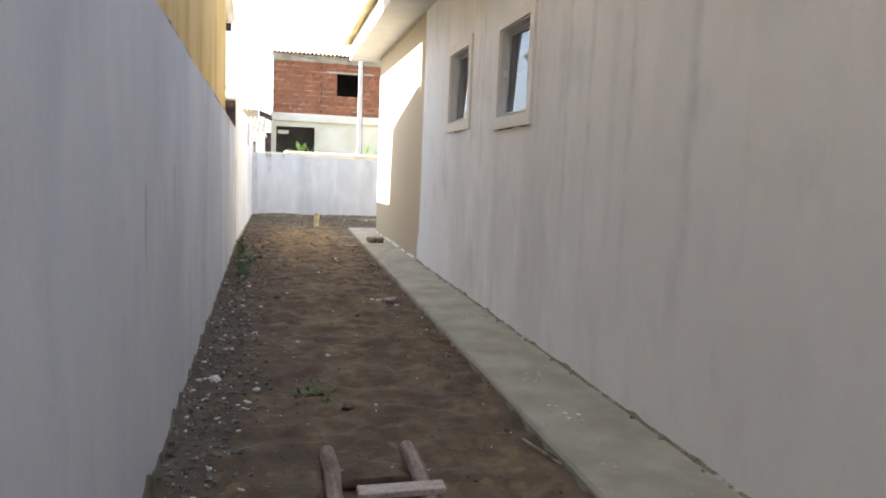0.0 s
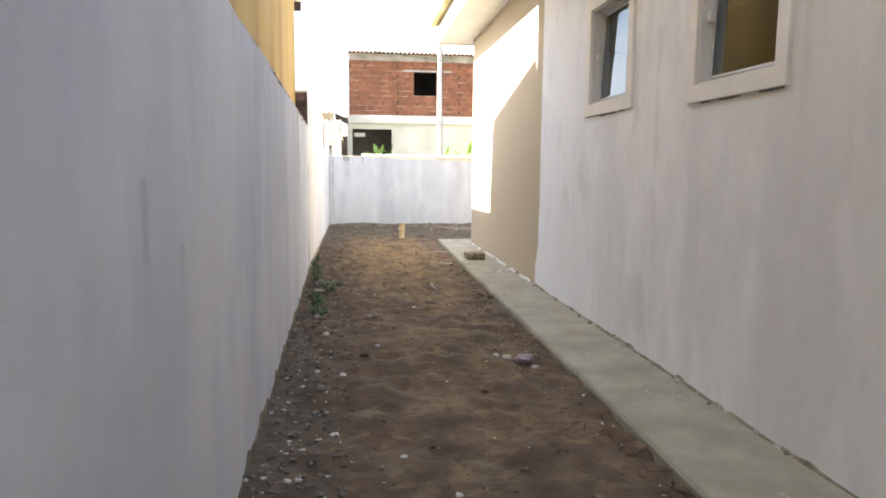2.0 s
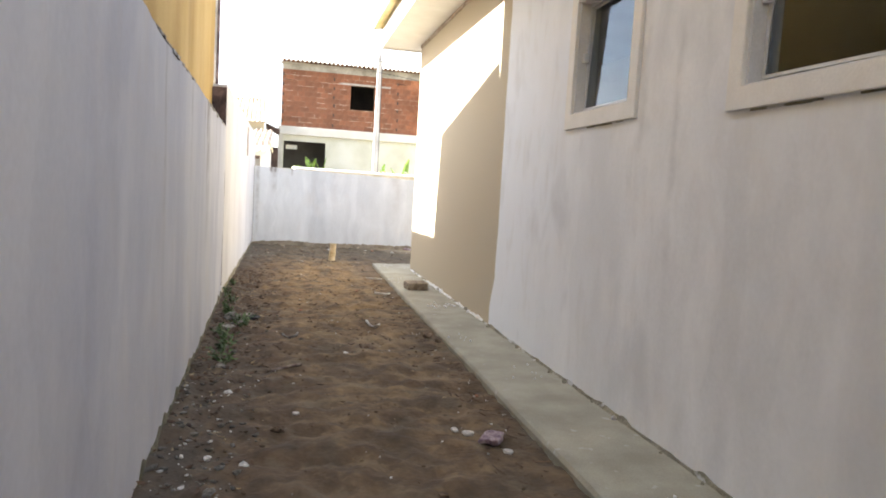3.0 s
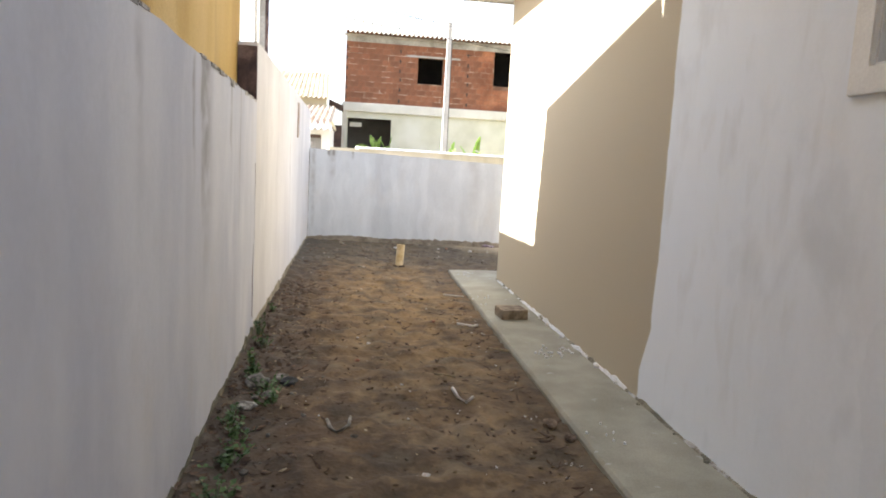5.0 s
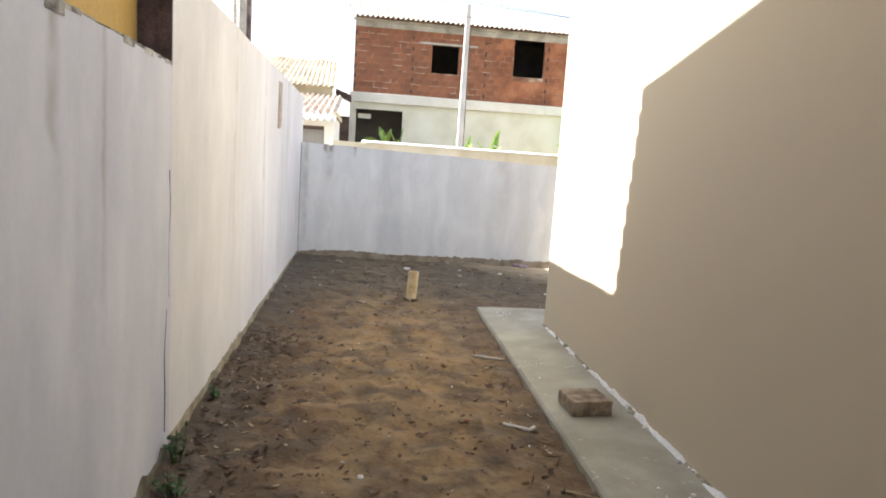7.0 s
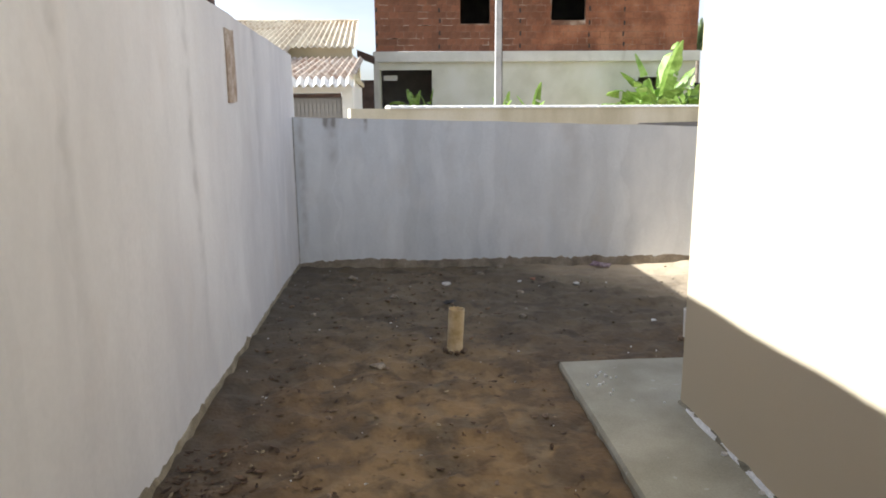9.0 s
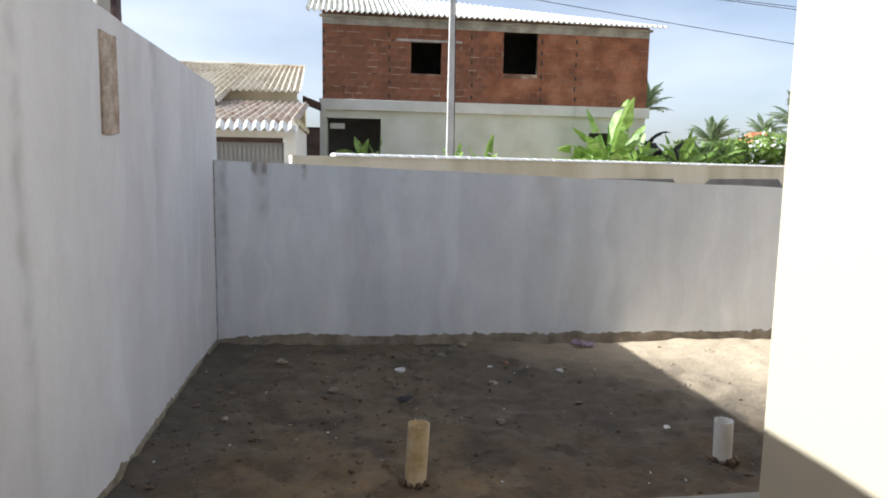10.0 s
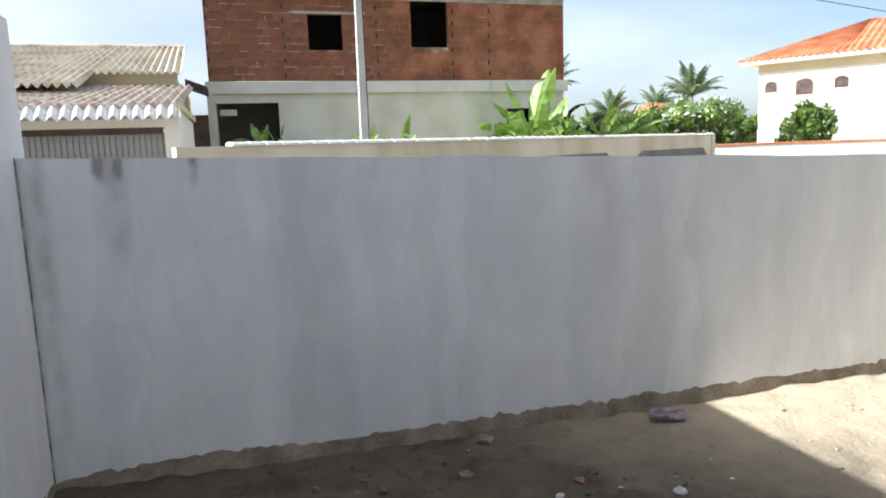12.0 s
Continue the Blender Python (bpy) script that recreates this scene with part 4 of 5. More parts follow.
# upper room wall and ceiling, blackened in place of interior shade
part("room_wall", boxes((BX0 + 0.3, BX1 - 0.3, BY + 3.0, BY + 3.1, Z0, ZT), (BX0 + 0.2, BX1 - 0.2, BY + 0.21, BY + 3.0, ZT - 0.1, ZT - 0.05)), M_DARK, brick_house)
part("tie_beam", boxes((BX0 - 0.002, BX1 + 0.002, BY - 0.024, BY + 0.011, ZB1, ZT - 0.12)), M_BEAM, brick_house, "grey concrete tie beam")
part("lintel", boxes((3.2, 5.85, BY - 0.03, BY + 0.011, 6.385, 6.475)), M_BEAM, brick_house, "grey concrete lintel")
part("column", boxes((BX0 - 0.1, BX0 + 0.12, BY - 0.16, BY + 0.1, 0, ZS0)), M_SLAB, brick_house, "slim pale column")
rv, rf = corrugated(-0.6, 13.95, -0.55, 7.31, 4.2, 8.95, 0.22, 0.055, 0.03)
HIP = lambda x: min(1.0, 1.0 - 0.93 * (x - 5.2) / 8.7) if x > 5.2 else 1.0
rv = [(x, -0.55 + (y + 0.55) * HIP(x), 7.30 + (z - 7.30) * (HIP(x) if y > 0 else 1.0)) for x, y, z in rv]
part_py("roof", turned(rv, Matrix.Translation((BX0, BY, 0))), rf, M_FIBRO, brick_house, "pale corrugated roof sheets")
v = [(x, y, z) for y in (BY - 0.004, BY + 0.19) for x, z in ((BX0, 7.301), (BX1, 7.301), (BX1, 7.36), (BX0, 7.44))]
part_py("wall_plate", v, [(0, 1, 2, 3), (7, 6, 5, 4), (0, 4, 5, 1), (1, 5, 6, 2), (2, 6, 7, 3), (3, 7, 4, 0)], M_BRICK, brick_house, "last brick course under the roof")
part("roof_beam", boxes((BX0 - 0.1, BX1 + 0.1, BY - 0.12, BY - 0.02, 7.16, 7.26)), M_BEAM, brick_house, "roof timber under the eave")

# ---- small tiled house with a garage ----
tiled = thing("tiled_house", "small cream house with pale tile roofs and metal garage", "house")
GX1, GY = 0.04, 23.9
part("garage_wall", boxes((-0.22, GX1, GY, GY + 0.2, -0.1, 2.25), (-8.0, -0.22, GY, GY + 0.2, 2.10, 2.25), (-8.0, -3.4, GY, GY + 0.2, -0.1, 2.10), (GX1 - 0.2, GX1, GY + 0.2, GY + 5.0, -0.1, 2.4)), M_WHITE, tiled, "white plaster")
door = part("garage_door", boxes((-3.4, -0.22, GY + 0.10, GY + 0.115, 0.0, 2.0)), M_GATE, tiled, "ribbed grey metal garage door")
slat_me = None
for i in range(32):
    if slat_me is None:
        slat = part("slat", boxes((0, 0.07, -0.02, -0.001, 0.0, 1.98)), M_GATE, door)
        slat_me = slat.data
    else:
        slat = link("slat", slat_me, None, door)
    slat.matrix_basis = pose(-3.38 + i * 0.098, GY + 0.10, 0)
part("top_rail", boxes((-3.2, -0.24, GY + 0.02, GY + 0.07, 1.99, 2.09)), M_TIMBER, tiled, "dark top rail of the door")
rv, rf = corrugated(-8.2, 0.10, GY - 0.42, 2.26, GY - 0.18, 2.46, 0.19, 0.042, 0.03, 1, 8)
part_py("eave_tiles", rv, rf, M_TILEW, tiled, "whitened eave tiles")
rv, rf = corrugated(-8.2, 0.08, GY - 0.2, 2.46, 29.9, 3.40, 0.19, 0.045, 0.03)
part_py("lower_roof", rv, rf, M_TILERED, tiled, "lower clay tile roof")
part("upper_wall", boxes((-8.0, -0.30, 30.0, 30.2, 2.3, 3.75), (-8.0, -2.45, 27.6, 27.8, 2.3, 3.1)), M_CREAM, tiled, "cream plaster between the roofs")
part("gable_wall", boxes((-0.62, -0.44, 30.21, 38.5, -0.1, 3.75)), M_CREAM, tiled)
SHEAR = Matrix(((1, -0.035, 0, 0.035 * 30), (0, 1, 0, 0), (0, 0, 1, 0), (0, 0, 0, 1)))
rv, rf = corrugated(-2.25, -0.16, 29.7, 3.72, 38.0, 5.55, 0.19, 0.05, 0.03)
part_py("upper_roof", turned(rv, SHEAR), rf, M_TILE, tiled, "upper clay tile roof")
rv, rf = corrugated(-9.0, -2.25, 27.1, 3.18, 38.0, 5.55, 0.19, 0.05, 0.03)
part_py("porch_roof", turned(rv, SHEAR), rf, M_TILE, tiled, "clay tile roof coming down over the porch")
part("ridge", tube(bmesh.new(), [(-9.2, 38.0, 5.56), (-0.42, 38.0, 5.56)], 0.08, 8), M_TILE, tiled, "ridge tiles")
part("verge_board", boxes((0.081, 0.12, GY - 0.3, GY + 4.9, 2.40, 2.52)), M_CREAM, tiled)
shed = thing("lean_to", "dark timber lean-to roof between the two houses", "lean-to")
bm = bmesh.new()
vs = [bm.verts.new(p) for p in ((-0.36, 34.4, 3.80), (0.30, 34.4, 3.55), (0.30, 35.4, 3.55), (-0.36, 35.4, 3.80), (-0.36, 34.4, 4.05), (0.30, 34.4, 3.80), (0.30, 35.4, 3.80), (-0.36, 35.4, 4.05))]
for q in ((3, 2, 1, 0), (4, 5, 6, 7), (0, 1, 5, 4), (1, 2, 6, 5), (2, 3, 7, 6), (3, 0, 4, 7)):
    bm.faces.new([vs[i] for i in q])
part("roof", bm, M_TIMBER, shed)
part("gate", boxes((-0.34, 0.26, 34.6, 34.7, 0, 2.9)), M_TIMBER, shed, "dark timber side gate")

# ---- white villa with an orange roof ----
villa = thing("villa", "white villa with an orange tile roof and small arched windows", "house", pose(36.5, 50.5, 0, 0, 0, -58))
part("wall", boxes((0, 26, 0, 12, -0.1, 6.5)), M_WHITE, villa)
part("frieze", boxes((-0.03, 26.03, -0.04, -0.002, 5.95, 6.5), (-0.04, -0.002, -0.04, 12, 5.95, 6.5)), M_CREAM, villa, "yellow frieze under the eave")
bm = bmesh.new()
ev = [bm.verts.new(p) for p in ((-1.0, -1.0, 6.5), (27, -1.0, 6.5), (27, 13, 6.5), (-1.0, 13, 6.5), (-1.0, -1.0, 6.75), (27, -1.0, 6.75), (27, 13, 6.75), (-1.0, 13, 6.75), (6.0, 6.0, 9.5), (20, 6.0, 9.5))]
for q in ((3, 2, 1, 0), (0, 1, 5, 4), (1, 2, 6, 5), (2, 3, 7, 6), (3, 0, 4, 7)):
    bm.faces.new([ev[i] for i in q])
part("eave", bm, M_SOFFIT, villa, "pale boxed eave")
rv, rf = corrugated(-1.1, 27.1, -1.1, 6.77, 6.0, 9.5, 0.42, 0.06, 0.03)
rv = [(min(max(x, -1.1 + (y + 1.1) * 0.95), 27.1 - (y + 1.1) * 0.95), y, z) for x, y, z in rv]
part_py("roof", rv, rf, M_ORANGE, villa, "orange clay tile roof")
rv, rf = corrugated(-1.1, 13.1, -1.1, 6.77, 6.0, 9.5, 0.42, 0.06, 0.03)
rv = [(min(max(x, -1.1 + (y + 1.1) * 0.99), 13.1 - (y + 1.1) * 0.99), y, z) for x, y, z in rv]
part_py("roof", turned(rv, Matrix(((0, 1, 0, 0), (1, 0, 0, 0), (0, 0, 1, 0), (0, 0, 0, 1)))), rf, M_ORANGE, villa)


def arched(x, z, w, h):
    win = thing("window", "", "")
    win.parent = villa
    for key in list(win.keys()):
        del win[key]
    for nm, grow, d, mt in (("surround", 0.13, 0.03, M_CREAM), ("opening", 0.0, 0.05, M_TIMBER)):
        bm = bmesh.new()
        ring = [(x - w / 2 - grow, z), (x + w / 2 + grow, z)] + [(x + (w / 2 + grow) * math.cos(a), z + h + (w / 2 + grow) * 0.6 * math.sin(a)) for a in (math.pi * k / 8 for k in range(9))]
        fr = [bm.verts.new((a, -d, b)) for a, b in ring]
        bk = [bm.verts.new((a, -0.001, b)) for a, b in ring]
        bm.faces.new(fr)
        for i in range(len(fr)):
            bm.faces.new((fr[i], fr[(i + 1) % len(fr)], bk[(i + 1) % len(fr)], bk[i]))
        part(nm, bm, mt, win)


arched(0.8, 4.6, 0.75, 0.5)
arched(2.9, 4.3, 1.05, 0.75)
arched(5.1, 4.6, 0.8, 0.5)

far_house = thing("far_house", "low white house with an orange tile roof among the shrubs", "house")
part("wall", boxes((41.2, 44.2, 70, 74, -0.1, 4.0)), M_WHITE, far_house)
bm = bmesh.new()
ev = [bm.verts.new(p) for p in ((40.9, 69.6, 4.0), (44.5, 69.6, 4.0), (44.5, 74.4, 4.0), (40.9, 74.4, 4.0), (41.8, 72.0, 5.4), (43.6, 72.0, 5.4))]
for q in ((0, 1, 5, 4), (1, 2, 5), (2, 3, 4, 5), (3, 0, 4), (3, 2, 1, 0)):
    bm.faces.new([ev[i] for i in q])
part("roof", bm, M_ORANGE, far_house, "orange hipped roof")

# ---- street pole and cables ----
pole = thing("utility_pole", "slim square concrete utility pole", "pole")
bm = bmesh.new()
for z, h in ((-0.2, 0.115), (6.75, 0.075)):
    for sx, sy in ((-1, -1), (1, -1), (1, 1), (-1, 1)):
        bm.verts.new((4.31 + sx * h, 28.6 + sy * h, z))
bm.verts.ensure_lookup_table()
for i in range(4):
    bm.faces.new((bm.verts[i], bm.verts[(i + 1) % 4], bm.verts[4 + (i + 1) % 4], bm.verts[4 + i]))
bm.faces.new([bm.verts[i] for i in (7, 6, 5, 4)])
bm.faces.new([bm.verts[i] for i in (0, 1, 2, 3)])
bmesh.ops.bevel(bm, geom=bm.edges[:], offset=0.012, segments=1, affect="EDGES")
part("shaft", bm, M_POLE, pole)
part("conduit", tube(bmesh.new(), [(4.44, 28.55, 0), (4.41, 28.55, 6.5)], 0.014, 6), M_WIRE, pole, "thin dark cable down the pole")


def cable(a, b, sag, r=0.006):
    a, b = Vector(a), Vector(b)
    pts = [a.lerp(b, i / 24) - Vector((0, 0, sag * 4 * (i / 24) * (1 - i / 24))) for i in range(25)]
    tagged(part("overhead_cable", tube(bmesh.new(), pts, r, 6), M_WIRE), "thin black overhead cable", "cable", "cables over the street")


cable((-12.0, 27.5, 10.2), (4.31, 28.6, 6.6), 0.3, 0.009)
cable((-8.0, 20.5, 6.1), (22.0, 20.0, 2.72), 0.18)
cable((-8.0, 20.6, 6.0), (22.0, 20.0, 3.75), 0.1)
cable((-8.0, 20.7, 5.75), (22.0, 20.0, 4.0), 0.08)


# ---- plants across the street ----
def leaf_blade(bm, base, yaw, length, width, rise, droop, torn=0.25, n=10):
    """A long banana leaf: two halves folded along an arching midrib, with torn edges."""
    pts = []
    d = Vector((math.cos(yaw), math.sin(yaw), 0))
    s = Vector((-math.sin(yaw), math.cos(yaw), 0))
    for i in range(n + 1):
        f = i / n
        ang = rise - droop * f * f
        step = length / n
        p = (pts[-1] + (d * math.cos(ang) + Vector((0, 0, 1)) * math.sin(ang)) * step) if pts else Vector(base)
        pts.append(p)
    roll = random.uniform(-0.9, 0.9)
    for sg in (-1, 1):
        prev = None
        for i in range(3, n + 1):
            f = (i - 3) / (n - 3)
            mid = (pts[i] - pts[i - 1]).normalized()
            across = s * math.cos(roll) + mid.cross(s) * math.sin(roll)
            lift = mid.cross(across) * -1
            w = width * math.sin(math.pi * min(0.98, 0.1 + 0.88 * f)) ** 0.7 * (1 - torn * random.random())
            out = pts[i] + across * sg * w + lift * (w * 0.3) - Vector((0, 0, w * 0.35 * random.random()))
            cur = (bm.verts.new(pts[i]), bm.verts.new(out))
            if prev:
                bm.faces.new((prev[0], cur[0], cur[1], prev[1]) if sg > 0 else (prev[0], prev[1], cur[1], cur[0]))
            if random.random() < torn * 0.5 and f < 0.85:
                prev = None
                continue
            if random.random() < torn:
                cur = (bm.verts.new(pts[i]), bm.verts.new(out - (pts[i] - pts[i - 1]) * 0.25))
            prev = cur
    tube(bm, pts[:4], [0.03, 0.028, 0.02, 0.0003], 5, caps=False)
    bmesh.ops.remove_doubles(bm, verts=bm.verts[:], dist=0.001)


def banana(x, y, h, leaves, size, z=0.0, label="banana plant with broad torn bright green leaves", old=False):
    t = thing("banana_plant", label, "plant", pose(x, y, z), "banana plants behind the street wall")
    part("stem", tube(bmesh.new(), [(0, 0, -0.1), (0.02, 0, h * 0.5), (0.0, 0.02, h)], [0.12, 0.1, 0.07], 8), M_BANOLD if old else M_STEM, t, "thick pale stem", True)
    for k in range(leaves):
        bm = bmesh.new()
        yaw = k * 2.4 + random.uniform(-0.3, 0.3)
        up = 1.45 - 1.25 * (k / leaves) ** 0.8 + random.uniform(-0.12, 0.12)
        bend = random.uniform(0.2, 0.6) if up > 1.1 else random.uniform(0.6, 1.4)
        if old:
            up, bend = up * 0.75, bend + 1.0
        leaf_blade(bm, (0, 0, h * random.uniform(0.85, 1.0)), yaw, size * random.uniform(0.75, 1.1), size * 0.155, up, bend, 0.3, 18)
        part("leaf", bm, M_BANOLD if old else M_BAN, t)


random.seed(5)
banana(11.3, 33.2, 1.55, 20, 2.75)
banana(12.5, 33.6, 1.4, 11, 2.0)
banana(10.5, 33.6, 1.3, 8, 1.4)
banana(15.1, 35.0, 1.75, 10, 1.7)
banana(16.4, 35.3, 1.75, 10, 1.7)
banana(17.7, 35.8, 1.6, 8, 1.4)
banana(14.6, 37.8, 2.2, 6, 1.8, label="banana plant with dark withered leaves", old=True)
banana(16.2, 38.4, 2.2, 6, 1.9, label="banana plant with dark withered leaves", old=True)
banana(1.75, 30.5, 1.8, 9, 0.95)
banana(2.2, 30.4, 1.7, 8, 0.8)
banana(4.85, 31.0, 1.5, 6, 1.15)
banana(6.0, 31.2, 1.45, 6, 1.25)


def palm(x, y, h, size, lean=0.0, fronds=22, label="coconut palm with drooping feathery fronds"):
    t = thing("palm_tree", label, "tree", pose(x, y, 0), "palms beyond the street")
    pts = [(lean * (i / 8) ** 2, 0, h * i / 8) for i in range(9)]
    part("trunk", tube(bmesh.new(), pts, [0.22 - 0.012 * i for i in range(9)], 8), M_TRUNK, t, "slender grey trunk", True)
    verts, faces = [], []
    top = Vector(pts[-1])
    for k in range(fronds):
        yaw = k * 2.39996 + random.uniform(-0.2, 0.2)
        rise = random.uniform(0.15, 1.5)
        d = Vector((math.cos(yaw), math.sin(yaw), 0))
        s = Vector((-math.sin(yaw), math.cos(yaw), 0))
        p = top.copy()
        n = 16
        L = size * random.uniform(0.8, 1.05)
        for i in range(n):
            f = i / n
            ang = rise - 0.95 * f * f
            step = (d * math.cos(ang) + Vector((0, 0, 1)) * math.sin(ang)) * (L / n)
            q = p + step
            w = 0.03
            b = len(verts)
            verts += [p - s * w, p + s * w, q + s * w, q - s * w]
            faces.append((b, b + 1, b + 2, b + 3))
            for sg in (-1, 1):
                for j in range(3):
                    o = p + step * (0.33 * j)
                    ll = size * 0.23 * math.sin(math.pi * min(0.95, 0.12 + f * 0.85)) * random.uniform(0.8, 1.1)
                    tip = o + s * sg * ll * 0.8 + d * ll * 0.45 - Vector((0, 0, ll * random.uniform(0.1, 0.5)))
                    b = len(verts)
                    verts += [o - step * 0.1, o + step * 0.42, tip]
                    faces.append((b, b + 1, b + 2))
            p = q
    part_py("crown", verts, faces, M_PALM, t, "feathery green fronds")


palm(47.2, 72.0, 6.2, 4.0, fronds=26)
palm(20.0, 49.5, 5.3, 2.1, fronds=30)
palm(54.0, 88.0, 6.2, 3.2)
palm(40.0, 76.0, 4.6, 3.2, fronds=28)
palm(62.5, 95.0, 6.0, 2.6)


def shrub(x, y, rx, rz, count, size, z0=0.0, label="dense rounded green shrub", name="shrub", flowers=0, ry=None):
    t = thing(name, label, "shrub", pose(x, y, z0), "shrubs beyond the street")
    bm = bmesh.new()
    for k in range(6):
        a = k * 1.05
        tube(bm, [(0, 0, -0.1), (0.25 * rx * math.cos(a), 0.25 * rx * math.sin(a), rz * 0.6), (0.6 * rx * math.cos(a), 0.6 * rx * math.sin(a), rz * 1.3)], [0.07, 0.05, 0.02], 6)
    part("branches", bm, M_TRUNK, t)
    ry = ry or rx
    lobes = [(Vector((random.uniform(-0.75, 0.75) * rx, random.uniform(-0.75, 0.75) * ry, rz * random.uniform(0.45, 1.7))), random.uniform(0.16, 0.44)) for _ in range(24)]

    def scatter(n, s, tip):
        verts, faces = [], []
        for _ in range(n):
            c, r = random.choice(lobes)
            dv = Vector((random.gauss(0, 1), random.gauss(0, 1), random.gauss(0, 1) + tip)).normalized()
            rad = r * random.uniform(0.55, 1.15)
            p = c + Vector((dv.x * rad * rx, dv.y * rad * ry, dv.z * rad * rz))
            if p.z < 0.05:
                continue
            u = Vector((random.gauss(0, 1), random.gauss(0, 1), random.gauss(0, 0.7))).normalized()
            w = u.cross(dv + Vector((0.01, 0.02, 0.3))).normalized()
            l = s * random.uniform(0.7, 1.3)
            b = len(verts)
            verts += [p - u * l, p + w * l * 0.42, p + u * l, p - w * l * 0.42]
            faces.append((b, b + 1, b + 2, b + 3))
        return verts, faces

    v, f = scatter(count, size, 0.0)
    part_py("crown", v, f, M_BUSH, t, "small glossy leaves")
    if flowers:
        v, f = scatter(flowers, size * 1.1, 0.8)
        part_py("blossom", v, f, M_PETAL, t, "clusters of white blossom")


shrub(25.3, 40.5, 2.0, 1.75, 9000, 0.12)
shrub(22.9, 39.4, 1.6, 1.75, 3800, 0.13, label="green shrub covered in white blossom", flowers=450)
shrub(23.5, 44.0, 2.4, 1.9, 4200, 0.17)
shrub(20.5, 43.5, 1.8, 1.6, 3000, 0.17)
shrub(29.3, 38.4, 1.15, 1.75, 3400, 0.15, label="upright bright green shrub before the villa")
shrub(27.1, 38.0, 0.6, 1.3, 900, 0.11, label="thin straggling green shrub before the villa")
shrub(19.0, 41.0, 1.6, 1.4, 2600, 0.17)
shrub(50.0, 80.0, 9.0, 2.0, 5000, 0.4, ry=3.0, label="distant dark green thicket", name="thicket")
shrub(32.0, 78.0, 8.0, 1.9, 4500, 0.4, ry=3.0, label="distant dark green thicket", name="thicket")
shrub(70.0, 90.0, 12.0, 2.4, 5000, 0.45, ry=4.0, label="distant dark green thicket", name="thicket")

# ---- things in the yard ----
block = thing("cement_block", "rough brown cement block lying on the walkway", "block", pose(2.265, 8.17, 0.012, 0, 0, 6))
bm = boxes((-0.128, 0.128, -0.118, 0.118, 0.0, 0.092), bevel=0.008)
bmesh.ops.subdivide_edges(bm, edges=bm.edges[:], cuts=2, use_grid_fill=True)
for vv in bm.verts:
    vv.co += Vector((noise.noise(vv.co * 14), noise.noise(vv.co * 14 + Vector((5, 0, 0))), 0.6 * noise.noise(vv.co * 14 + Vector((0, 5, 0))) if vv.co.z > 0.02 else 0)) * 0.008
part("body", bm, M_BLOCK, block)


def stub(x, y, r, h, lean, material, label, base=-0.06):
    t = thing("drain_pipe", label, "pipe", pose(x, y, 0, lean[0], lean[1], 0), "drain pipes standing in the yard")
    bm = bmesh.new()
    n = 24
    rings = [(r, base), (r, h), (r - 0.006, h), (r - 0.006, h - 0.035)]
    rs = [[bm.verts.new((rr * math.cos(2 * math.pi * k / n), rr * math.sin(2 * math.pi * k / n), zz + (0.006 * math.sin(3 * k) if zz == h else 0))) for k in range(n)] for rr, zz in rings]
    for a, b in zip(rs, rs[1:]):
        for k in range(n):
            bm.faces.new((a[k], a[(k + 1) % n], b[(k + 1) % n], b[k]))
    bm.faces.new(rs[-1])
    part("pipe", bm, material, t, smooth=False)
    cl = bmesh.new()
    for k in range(9):
        a = k * 0.7
        bmesh.ops.create_icosphere(cl, subdivisions=1, radius=random.uniform(0.015, 0.03), matrix=Matrix.Translation((math.cos(a) * (r + 0.012), math.sin(a) * (r + 0.012), -0.02)))
    part("soil_collar", cl, M_CLOD, t, "earth heaped round the pipe")


random.seed(11)
stub(1.422, 11.30, 0.055, 0.276, (0, 3), M_PVC, "stained cream plastic drain pipe upright in the earth")
stub(3.12, 11.37, 0.050, 0.20, (1, -2), M_PVCW, "short white plastic drain pipe upright in the earth")

# timber frame lying on the ground
frame_thing = thing("timber_frame", "old ladder-like frame of grey logs lying on the earth", "timber frame")
for x0, x1, yy, r in ((0.815, 0.84, -0.57, 0.036), (1.185, 1.20, -0.57, 0.036)):
    pts = [(x0 + (x1 - x0) * i / 7 + 0.006 * math.sin(i * 2.1), yy - 1.5 * i / 7, 0.025 + 0.004 * math.sin(i * 1.7)) for i in range(8)]
    part("log", tube(bmesh.new(), pts, [r * (1 + 0.1 * math.sin(i * 2.3)) for i in range(8)], 12), M_LOG, frame_thing, smooth=True)
part("rung", tube(bmesh.new(), [(0.80, -0.86, 0.0), (1.22, -0.85, 0.002)], 0.022, 10), M_LITTER, frame_thing, "dark rung", True)
part("crosspiece", boxes((0.90, 1.25, -1.10, -1.02, 0.05, 0.078), bevel=0.006), M_PLANK, frame_thing, "pale nailed crosspiece")
part("crosspiece", boxes((0.80, 1.30, -1.62, -1.54, 0.055, 0.085), bevel=0.006), M_PLANK, frame_thing, "pale nailed crosspiece")


def stone(x, y, r, material, label, category="stone", flat=0.6, group="loose stones on the earth", z=None):
    z = ground_z(x, y) if z is None else z
    ob = part("stone" if category == "stone" else category.replace(" ", "_"), rock_bm(r, x * 7 + y * 3, flat, 2 if r > 0.03 else 1), material)
    ob.matrix_basis = pose(x, y, z + r * flat * 0.45, 0, 0, math.degrees(x * 9 + y * 5))
    return tagged(ob, label, category, group)


